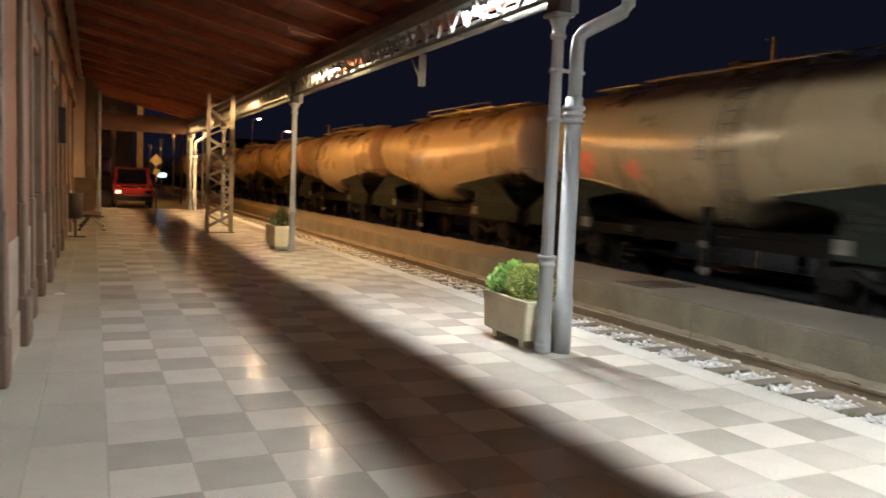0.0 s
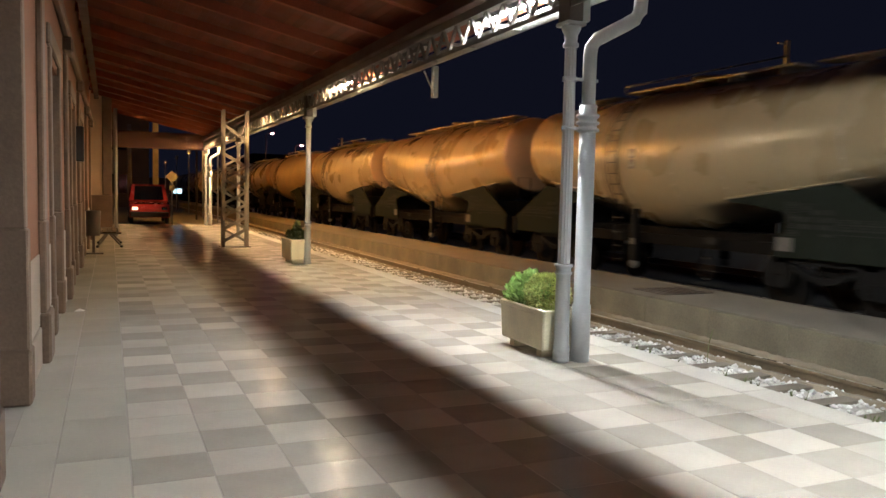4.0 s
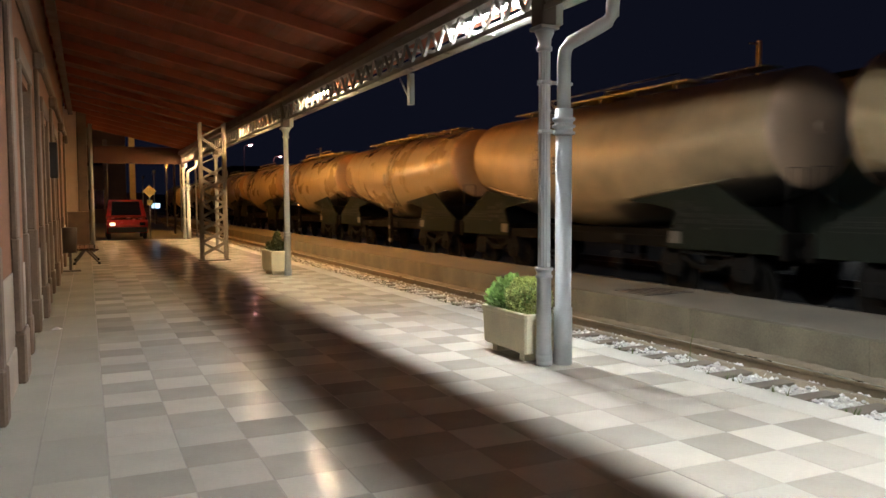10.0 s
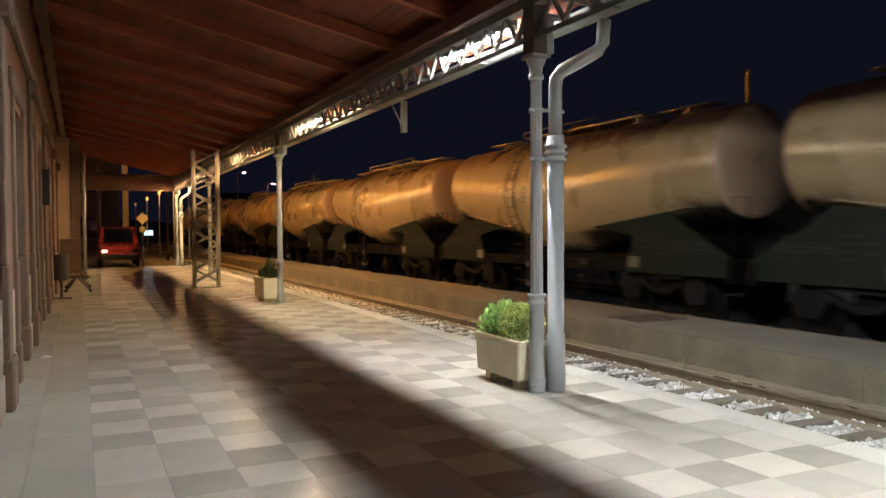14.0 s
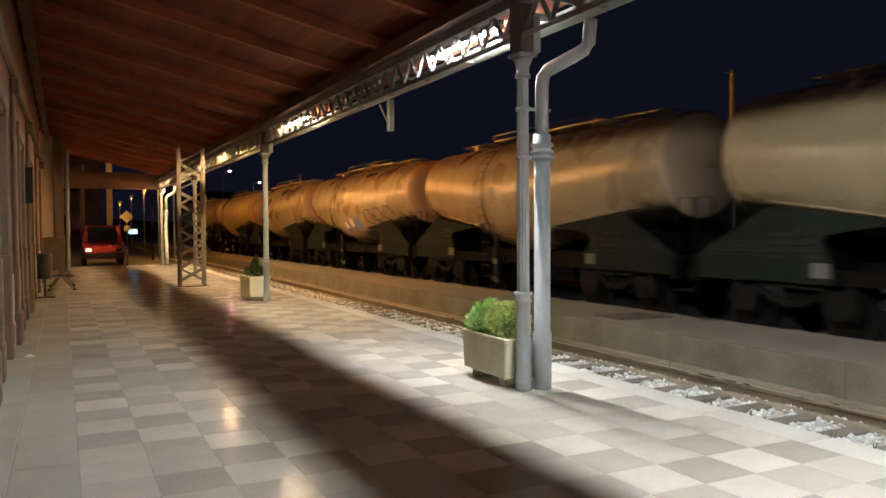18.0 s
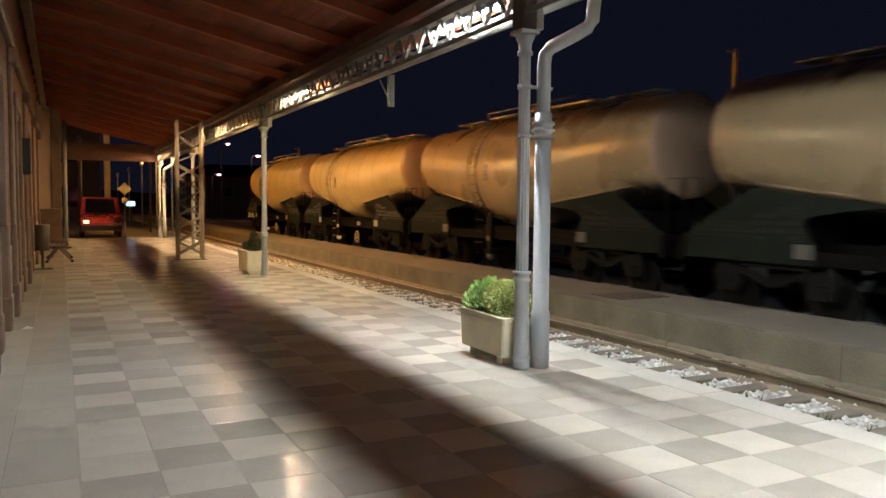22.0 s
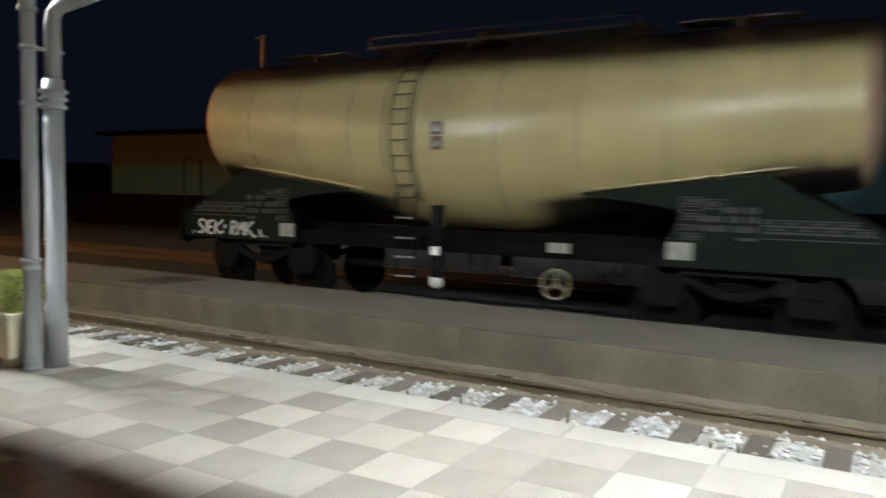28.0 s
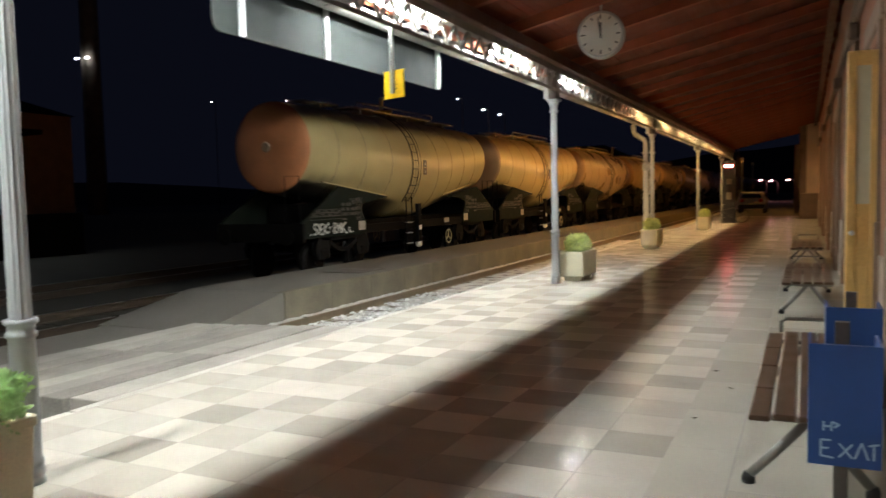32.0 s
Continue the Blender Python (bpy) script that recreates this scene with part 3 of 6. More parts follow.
# crossing of planks over the near track, and the paved apron behind it
crossing = thing("level_crossing", "grey worn timber and asphalt crossing over the track", "crossing", kind="structure")
xs = [5.22, 5.55, 5.94, 6.01, 6.33, 6.64, 6.96, 7.26, 7.45, 7.52, 7.90, 8.3]
for a, b in zip(xs, xs[1:]):
    if b - a < 0.1:
        continue        # flangeway beside the rail
    for y in (-4.75, -6.8):
        bm = B()
        box(bm, a + 0.012, b - 0.012, y - 2.03, y, RAIL_Z - 0.14, RAIL_Z + 0.232 - 0.035 * (a - 5.2) + stone_rand.uniform(-0.006, 0.006), bevel=0.008)
        part("plank", bm, M["plank"], crossing)
slab("apron", "grey worn asphalt apron beside the crossing", "pavement", "asphalt", 8.31, P2_X1, -9.2, IS_Y0 - 1.55, -0.9, RAIL_Z - 0.043)
# the low platform goes on beyond the crossing
slab("island_platform_back", "low worn concrete platform beyond the crossing", "platform", "asphalt", P2_X0 + 0.16, P2_X1 + 0.2, -140, -11.1, -0.9, P2_Z + 0.02)
bm = B()
pts = [(P2_X0 + 0.02, -11.1, P2_Z + 0.016), (P2_X1 + 0.2, -11.1, P2_Z + 0.016), (P2_X1 + 0.2, -9.0, RAIL_Z - 0.038), (P2_X0 + 0.02, -9.0, RAIL_Z - 0.038)]
vs = [bm.verts.new(p) for p in pts] + [bm.verts.new((p[0], p[1], -0.95)) for p in pts]
for q in ((0, 1, 2, 3), (7, 6, 5, 4), (0, 4, 5, 1), (1, 5, 6, 2), (2, 6, 7, 3), (3, 7, 4, 0)):
    bm.faces.new([vs[i] for i in q])
tagged(part("island_ramp_back", fixed(bm), M["asphalt"]), "sloping asphalt end of the low platform beyond the crossing", "ramp", kind="structure")
for k in range(60):
    o = new("kerb_block", proto.data)
    o.parent = island_kerb
    o.location = (stone_rand.uniform(-0.006, 0.006), -11.1 - 1.5 * (k + 1), 0.02 + stone_rand.uniform(-0.008, 0.004))
bm = B()
box(bm, 8.75, 9.75, -15.4, -14.4, P2_Z + 0.01, P2_Z + 0.032, bevel=0.006)
tagged(part("drain_cover", bm, M["steel_dark"]), "dark steel cover in the low platform", "cover")

# ---- station building ----
wall_station = thing("wall_station", "ochre station wall with stone plinth and pilasters", "wall", kind="structure")
OPENINGS = [(4.55, 6.45), (9.3, 11.0), (14.0, 15.7), (18.6, 20.2), (-9.7, -8.0), (-14.6, -13.0), (-20, -18.4), (-26, -24.4), (-33, -31.4), (-40, -38.4), (0.2, 2.0)]
OPENINGS.sort()
y = -44.5
for a, b in OPENINGS + [(28.0, 28.0)]:
    bm = B()
    box(bm, WALL_X - 0.55, WALL_X, y, a, 1.0, 5.4)
    part("wall_panel", bm, M["plaster"], wall_station)
    bm = B()
    box(bm, WALL_X - 0.55, WALL_X + 0.025, y, a, -0.03, 0.34, bevel=0.012)
    box(bm, WALL_X - 0.55, WALL_X + 0.010, y, a, 0.35, 0.999, bevel=0.004)
    part("plinth", bm, M["marble"], wall_station, "veined grey marble plinth")
    if b > a:
        bm = B()
        box(bm, WALL_X - 0.55, WALL_X, a, b, 3.0, 5.4)
        part("lintel", bm, M["plaster"], wall_station)
    y = b
slab("wall_inside", "dark room wall behind the doorways", "wall", "plaster_dark", WALL_X - 3.0, WALL_X - 2.8, -44.5, 28, -0.1, 5.4)
slab("floor_inside", "dark stone floor behind the doorways", "floor", "joint", WALL_X - 2.8, WALL_X - 0.56, -44.5, 28, -0.4, -0.004)
slab("ceiling_inside", "plain ceiling of the rooms", "ceiling", "plaster_dark", WALL_X - 2.8, WALL_X - 0.56, -44.5, 28, 3.6, 3.7)
for (a, b) in OPENINGS:
    closed = not (4 < a < 5)
    d = thing("door", "tall brown wooden station door with glazed panels", "door", "station doors", kind="structure")
    zt = 3.0
    for yy in (a + 0.05, b - 0.05):
        bm = B()
        box(bm, WALL_X - 0.32, WALL_X + 0.05, yy - 0.10, yy + 0.10, 0.0, 1.30, bevel=0.015)
        box(bm, WALL_X - 0.32, WALL_X + 0.035, yy - 0.085, yy + 0.085, 1.30, zt + 0.1, bevel=0.012)
        box(bm, WALL_X - 0.33, WALL_X + 0.065, yy - 0.13, yy + 0.13, 0.0, 0.42, bevel=0.02)
        part("jamb", bm, M["stone"], d, "worn grey stone jamb")
    bm = B()
    box(bm, WALL_X - 0.32, WALL_X + 0.04, a - 0.2, b + 0.2, zt + 0.1, zt + 0.32, bevel=0.02)
    part("door_head", bm, M["stone"], d, "moulded stone head")
    if closed:
        x = WALL_X - 0.24
        mid = (a + b) / 2
        for y0, y1 in ((a + 0.14, mid - 0.01), (mid + 0.01, b - 0.14)):
            bm = B()
            for p in ((y0, y0 + 0.1, 0.02, zt), (y1 - 0.1, y1, 0.02, zt), (y0 + 0.1, y1 - 0.1, 0.02, 0.25), (y0 + 0.1, y1 - 0.1, 0.85, 1.0), (y0 + 0.1, y1 - 0.1, 2.2, 2.32), (y0 + 0.1, y1 - 0.1, zt - 0.12, zt)):
                box(bm, x - 0.025, x + 0.025, *p, bevel=0.006)
            box(bm, x - 0.012, x + 0.012, y0 + 0.1, y1 - 0.1, 0.25, 0.85)
            leaf = part("leaf", bm, M["wood_door"], d)
            bm = B()
            box(bm, x - 0.004, x + 0.004, y0 + 0.1, y1 - 0.1, 1.0, 2.2)
            box(bm, x - 0.004, x + 0.004, y0 + 0.1, y1 - 0.1, 2.32, zt - 0.12)
            part("pane", bm, M["glass_dark"], leaf, "dark glass pane")
            bm = B()
            lathe(bm, [(0.012, 0), (0.02, 0.03), (0.02, 0.09), (0.012, 0.1)], 8)
            h = part("handle", bm, M["alu"], leaf)
            h.location = (x + 0.045, y1 - 0.05 if y0 < mid < y1 + 0.2 else y0 + 0.05, 1.08)
# pilasters and cornice
cornice = thing("cornice", "stone string course and pilasters along the wall", "cornice", kind="structure")
for yy in (8.0, 12.4, 17.2, 22.4, 26.5, -6.6, -11.6, -17, -22.5, -29, -36, 3.3):
    bm = B()
    box(bm, WALL_X + 0.001, WALL_X + 0.10, yy - 0.24, yy + 0.24, 0.0, 0.46, bevel=0.02)
    box(bm, WALL_X + 0.001, WALL_X + 0.065, yy - 0.19, yy + 0.19, 0.46, 1.30, bevel=0.012)
    box(bm, WALL_X + 0.001, WALL_X + 0.055, yy - 0.17, yy + 0.17, 1.30, 3.5, bevel=0.012)
    box(bm, WALL_X + 0.001, WALL_X + 0.14, yy - 0.24, yy + 0.24, 3.5, 3.72, bevel=0.03)
    part("pilaster", bm, M["stone"], cornice)
bm = B()
box(bm, WALL_X + 0.001, WALL_X + 0.09, -44.4, 27.9, 3.74, 3.92, bevel=0.02)
part("string_course", bm, M["stone"], cornice)


def wing(name, y0, y1, x1):
    w = thing(name, "projecting ochre plastered wing with a grey stone base", "wall", kind="structure")
    bm = B()
    box(bm, WALL_X - 3, x1, y0, y1, 1.35, 5.2)
    part("wall_face", bm, M["plaster_wing"], w)
    bm = B()
    box(bm, WALL_X - 3, x1 + 0.03, y0 - 0.03, y1 + 0.03, -0.4, 1.349, bevel=0.02)
    part("stone_base", bm, M["stone"], w)
    bm = B()
    for yy in (y0, y1):
        box(bm, x1 - 0.30, x1 + 0.035, yy - 0.035 if yy == y0 else yy - 0.3, yy + 0.3 if yy == y0 else yy + 0.035, 1.36, 5.2, bevel=0.015)
    part("quoin", bm, M["stone"], w)
    return w


wing("wall_wing_far", 31.5, 37.4, 0.0)
wing("wall_wing_back", -60, -45.3, 0.24)
bm = B()
box(bm, -9.0, WALL_X - 0.6, -60, 37.5, 5.5, 5.8)
tagged(part("roof_station", bm, M["under"]), "flat dark roof of the station building", "roof", kind="structure")
slab("wall_rear", "rear wall of the station building", "wall", "plaster", -9.2, -9.0, -60, 37.5, -0.6, 5.49)


# ---- canopy ----
def roof_z(x):
    return 4.22 + (3.94 - x) * SLOPE


vs, fs = [], []
brand = random.Random(5)


def quad_box(c, d):
    b = len(vs)
    vs.extend(c)
    vs.extend((p[0], p[1], p[2] + d) for p in c)
    fs.extend([(b, b + 1, b + 2, b + 3), (b + 7, b + 6, b + 5, b + 4)] + [(b + i, b + 4 + i, b + 4 + (i + 1) % 4, b + (i + 1) % 4) for i in range(4)])


x = WALL_X - 0.02
while x < EAVE_X:
    x2 = min(x + 0.125, EAVE_X)
    yy = Y0 - brand.uniform(0, 3)
    while yy < Y1:
        y2 = yy + 3.5
        dz = brand.uniform(0, 0.006)
        quad_box([(x + 0.004, max(yy, Y0) + 0.002, roof_z(x) + dz), (x + 0.004, min(y2, Y1) - 0.002, roof_z(x) + dz), (x2 - 0.002, min(y2, Y1) - 0.002, roof_z(x2) + dz), (x2 - 0.002, max(yy, Y0) + 0.002, roof_z(x2) + dz)], 0.02)
        yy = y2
    x = x2
quad_box([(WALL_X - 0.05, Y0, roof_z(WALL_X) + 0.04), (WALL_X - 0.05, Y1, roof_z(WALL_X) + 0.04), (EAVE_X + 0.1, Y1, roof_z(EAVE_X) + 0.04), (EAVE_X + 0.1, Y0, roof_z(EAVE_X) + 0.04)], 0.05)
me = bpy.data.meshes.new("ceiling")
me.from_pydata(vs, [], fs)
me.materials.append(M["wood_board"])
tagged(new("ceiling", me), "reddish brown boarded canopy ceiling", "ceiling", kind="structure")

canopy = thing("canopy", "platform canopy frame of brown timber and grey steel", "canopy", kind="structure")
bm = B()
beam(bm, (WALL_X, 0, roof_z(WALL_X) - 0.085), (EAVE_X - 0.02, 0, roof_z(EAVE_X - 0.02) - 0.085), 0.11, 0.165)
raft = part("rafter", bm, M["wood_roof"], canopy)
y = 8.15 - 33 * 1.765
raft.location.y = y
while y < Y1 - 1.8:
    y += 1.765
    o = new("rafter", raft.data)
    o.parent, o.location = canopy, (0, y, 0)
bm = B()
box(bm, 3.84, 4.02, Y0, Y1, 3.86, 4.03, bevel=0.01)
part("purlin", bm, M["wood_dark"], canopy, "dark timber beam over the girder")
bm = B()
box(bm, -0.55, -0.40, Y0, Y1, roof_z(-0.5) - 0.30, roof_z(-0.5) - 0.17)
part("wall_plate", bm, M["wood_dark"], canopy, "dark timber along the wall")
# lattice girder on the column line: chords of two angles with a web of zigzag flats
G0, G1 = 3.46, 3.80
GX = COL_X
for z0, z1, w in ((G0, G0 + 0.05, 0.075), (G1 - 0.05, G1, 0.09)):
    bm = B()
    box(bm, GX - w, GX + 0.02, Y0, Y1, z0, z0 + 0.009 if z0 == G0 else z1)
    box(bm, GX - w, GX - w + 0.009, Y0, Y1, *((z0 - 0.045, z0 - 0.0001) if z0 == G0 else (z1 + 0.0001, z1 + 0.05)))
    part("chord", bm, M["girder"], canopy)
bm = B()
y, up = Y0, True
while y < Y1:
    beam(bm, (GX - 0.045, y, G0 + 0.02 if up else G1 - 0.03), (GX - 0.045, y + 0.21, G1 - 0.03 if up else G0 + 0.02), 0.03, 0.038, up=(1, 0, 0))
    y, up = y + 0.21, not up
part("web", bm, M["girder"], canopy, "zigzag web of flat steel bars")
# eaves gutter with scalloped edge boards
bm = B()
prof = [(4.56, 3.79), (4.56, 3.72), (4.60, 3.69), (4.68, 3.68), (4.76, 3.69), (4.80, 3.72), (4.80, 3.79), (4.785, 3.79), (4.785, 3.725), (4.75, 3.705), (4.68, 3.697), (4.61, 3.705), (4.575, 3.725), (4.575, 3.79)]
a = [bm.verts.new((p[0], Y0, p[1])) for p in prof]
b = [bm.verts.new((p[0], Y1, p[1])) for p in prof]
for i in range(len(prof)):
    bm.faces.new((a[i], a[(i + 1) % len(prof)], b[(i + 1) % len(prof)], b[i]))
part("gutter", fixed(bm), M["gutter"], canopy, "grey painted metal gutter")
bm = B()
y = Y0
while y < Y1:
    box(bm, 4.44, 4.58, y - 0.10, y + 0.10, 3.64, 3.66)
    box(bm, 4.02, 4.50, y - 0.02, y + 0.02, 3.66, 3.70)
    y += 1.30
part("bracket", bm, M["gutter"], canopy, "grey gutter brackets")
bm = B()
box(bm, 4.02, 4.56, Y0, Y1, 3.83, 3.845)
part("soffit", bm, M["wood_roof"], canopy)


# columns
def column(y, pipe=0):
    c = thing("column", "slender grey painted cast iron column", "column", "canopy columns", at=pose(COL_X, y, 0))
    bm = B()
    lathe(bm, [(0.085, 0), (0.085, 0.03), (0.078, 0.04), (0.085, 0.055), (0.085, 0.09), (0.078, 0.10), (0.083, 0.115), (0.083, 0.14), (0.074, 0.16), (0.071, 0.855), (0.083, 0.862), (0.085, 0.885), (0.074, 0.895), (0.073, 0.925), (0.092, 0.94), (0.092, 0.965)], 20)
    part("base", bm, M["steel_grey"], c)
    bm = B()
    lathe(bm, [(0.062, 0.966), (0.055, 3.05)], 24, flute=0.09, smooth=False)
    part("shaft", bm, M["steel_grey"], c, "fluted shaft")
    bm = B()
    lathe(bm, [(0.056, 3.051), (0.075, 3.06), (0.075, 3.09), (0.06, 3.11), (0.065, 3.17), (0.09, 3.22), (0.095, 3.25)], 20)
    box(bm, -0.11, 0.10, -0.11, 0.11, 3.251, 3.29, bevel=0.008)
    part("capital", bm, M["steel_grey"], c)
    bm = B()
    box(bm, -0.09, 0.07, -0.10, 0.10, 3.291, 3.84, bevel=0.01)
    part("post", bm, M["steel_dark"], c, "dark steel post up to the beam")
    bm = B()
    box(bm, 0.072, 0.16, -0.085, 0.085, 3.30, 3.655, bevel=0.012)
    box(bm, 0.072, 0.40, -0.06, 0.06, 3.656, 3.69, bevel=0.004)
    part("head_bracket", bm, M["steel_grey"], c, "grey box bracket under the gutter")
    if pipe:
        bm = B()
        s = pipe
        lathe(bm, [(0.092, 0), (0.092, 0.56), (0.080, 0.565), (0.080, 2.25)], 18)
        for v in bm.verts:
            v.co.x += 0.19
            v.co.y -= 0.05 * s
        part("downpipe", bm, M["steel_grey"], c, "wide grey cast iron downpipe")
        bm = B()
        lathe(bm, [(0.082, 2.251), (0.112, 2.26), (0.112, 2.285), (0.088, 2.295), (0.088, 2.32), (0.115, 2.33), (0.115, 2.35), (0.09, 2.36), (0.09, 2.385), (0.112, 2.395), (0.112, 2.42), (0.086, 2.43), (0.086, 2.51)], 18)
        for v in bm.verts:
            v.co.x += 0.19
            v.co.y -= 0.05 * s
        part("collar", bm, M["steel_grey"], c)
        bm = B()
        tube(bm, [(0.19, -0.05 * s, 2.51), (0.19, -0.05 * s, 2.98), (0.20, -0.055 * s, 3.07), (0.24, -0.08 * s, 3.14), (0.45, -0.22 * s, 3.27), (0.54, -0.27 * s, 3.33), (0.58, -0.29 * s, 3.40), (0.585, -0.29 * s, 3.50), (0.60, -0.29 * s, 3.62)], 0.066, 14)
        part("pipe_bend", bm, M["steel_grey"], c)
        for z in (2.27, 2.74):
            bm = B()
            box(bm, -0.095, 0.30, -0.012 - 0.03 * s, 0.012 - 0.03 * s, z, z + 0.03)
            lathe(bm, [(0.072, z - 0.004), (0.072, z + 0.034)], 16)
            part("clamp", bm, M["steel_grey"], c)
    return c


for name, y in COLS:
    column(y, {"A": 1, "F": 1, "C": 1}.get(name, 0))


# lattice mast carrying the canopy
lat = thing("lattice_column", "white-grey riveted steel lattice column", "column", at=pose(3.26, 22.75, 0))
LW, LD, LH = 0.33, 0.17, 3.9
for sx in (-1, 1):
    for sy in (-1, 1):
        bm = B()
        box(bm, sx * LW - 0.035, sx * LW + 0.035, sy * LD - 0.035, sy * LD + 0.035, 0, LH)
        part("leg", bm, M["lattice"], lat)
for sy in (-1, 1):
    for k in range(7):
        bm = B()
        z = 0.15 + k * 0.36
        beam(bm, (-LW, sy * LD, z), (LW, sy * LD, z + 0.36), 0.05, 0.014, up=(0, 1, 0))
        beam(bm, (LW, sy * LD + 0.014 * sy, z), (-LW, sy * LD + 0.014 * sy, z + 0.36), 0.05, 0.014, up=(0, 1, 0))
        part("brace", bm, M["lattice"], lat)
    bm = B()
    beam(bm, (-LW, sy * LD, 2.75), (LW, sy * LD, 3.05), 0.03, 0.06, up=(0, 1, 0))
    beam(bm, (LW, sy * LD, 3.05), (-LW, sy * LD, 3.5), 0.03, 0.06, up=(0, 1, 0))
    beam(bm, (-LW, sy * LD, 3.5), (LW, sy * LD, 3.85), 0.03, 0.06, up=(0, 1, 0))
    part("brace", bm, M["lattice"], lat)
bm = B()
box(bm, -0.42, 0.42, -0.26, 0.26, 0, 0.02)
part("foot_plate", bm, M["steel_dark"], lat)

# strip lights
def strip_light(y, material, lit=True):
    s = thing("strip_light", "lit fluorescent strip light on the canopy girder" if lit else "unlit fluorescent strip light on the canopy girder", "lamp", "canopy lights", at=pose(COL_X + 0.095, y, 3.70))
    bm = B()
    box(bm, -0.05, 0.05, -0.85, 0.85, 0.035, 0.085, bevel=0.008)
    part("housing", bm, M["gutter"], s, "grey metal housing")
    # added strip, unseen on the lamps; keeps direct light off the ceiling
    bm = B()
    box(bm, -0.062, -0.058, -0.85, 0.85, -0.006 if y > 3 else -0.010, 0.06 if y > 3 else 0.018)
    for e in (-0.6, 0.6):
        box(bm, -0.0575, -0.0505, e - 0.02, e + 0.02, -0.004, 0.056 if y > 3 else 0.017)
    part("reflector", bm, M["gutter"], s, "added grey strip that shields the ceiling from the tube")
    bm = B()
    lathe(bm, [(0.0155, -0.80), (0.0155, 0.80)], 10, "y")
    part("tube", bm, M[material] if lit else M["white_plastic"], s)
    for e in (-0.83, 0.83):
        bm = B()
        box(bm, -0.045, 0.045, e - 0.018, e + 0.018, -0.02, 0.034)
        part("end_cap", bm, M["white_plastic"], s)
    for e in (-0.5, 0.5):
        bm = B()
        box(bm, -0.11, -0.051, e - 0.02, e + 0.02, 0.04, 0.075)
        part("arm", bm, M["steel_grey"], s)
    return s


for y in (7.85, 1.9, -1.4, -4.7, -8.0, -11.3, -14.65):
    strip_light(y, "tube")
strip_light(14.65, "tube_warm")
for y in (21.6, 25.2, 30.2, 33.9, 36.3, -21.1, -25.2, -28.5, -31.8, -36, -39.2, -42.4):
    strip_light(y, "tube_amber")
for y in (11.2, 18.1, -18):
    strip_light(y, "tube", lit=False)

# hanging loudspeaker bracket under the gutter
sp = thing("bracket_post", "short grey steel hanger with a diagonal stay under the gutter", "bracket", at=pose(4.62, 11.2, 0))
bm = B()
box(bm, -0.04, 0.04, -0.05, 0.05, 3.13, 3.61)
part("post", bm, M["gutter"], sp)
bm = B()
beam(bm, (0, 0.03, 3.2), (0, 0.45, 3.6), 0.02)
part("stay", bm, M["gutter"], sp)


# ---- platform furniture ----
def leaf_cloud(bm, rnd, n, centre, size, s0, s1, up=0.0, shell=0.0):
    for _ in range(n):
        while True:
            p = Vector((rnd.uniform(-1, 1), rnd.uniform(-1, 1), rnd.uniform(-1, 1)))
            if shell < p.length < 1 + 0.12 * rnd.random():
                break
        q = Vector((p.x * size[0], p.y * size[1], p.z * size[2])) + Vector(centre)
        s = rnd.uniform(s0, s1)
        d = (p * 0.8 + Vector((rnd.uniform(-1, 1), rnd.uniform(-1, 1), rnd.uniform(-0.6, 1) + up))).normalized()
        e = d.cross(Vector((rnd.uniform(-1, 1), rnd.uniform(-1, 1), rnd.uniform(-1, 1)))).normalized() * s * 0.42
        t = q + d * s
        mid = q + d * s * 0.5 + d.cross(e).normalized() * s * 0.12
        bm.faces.new([bm.verts.new(v) for v in (q, mid + e, t)])
        bm.faces.new([bm.verts.new(v) for v in (q, t, mid - e)])


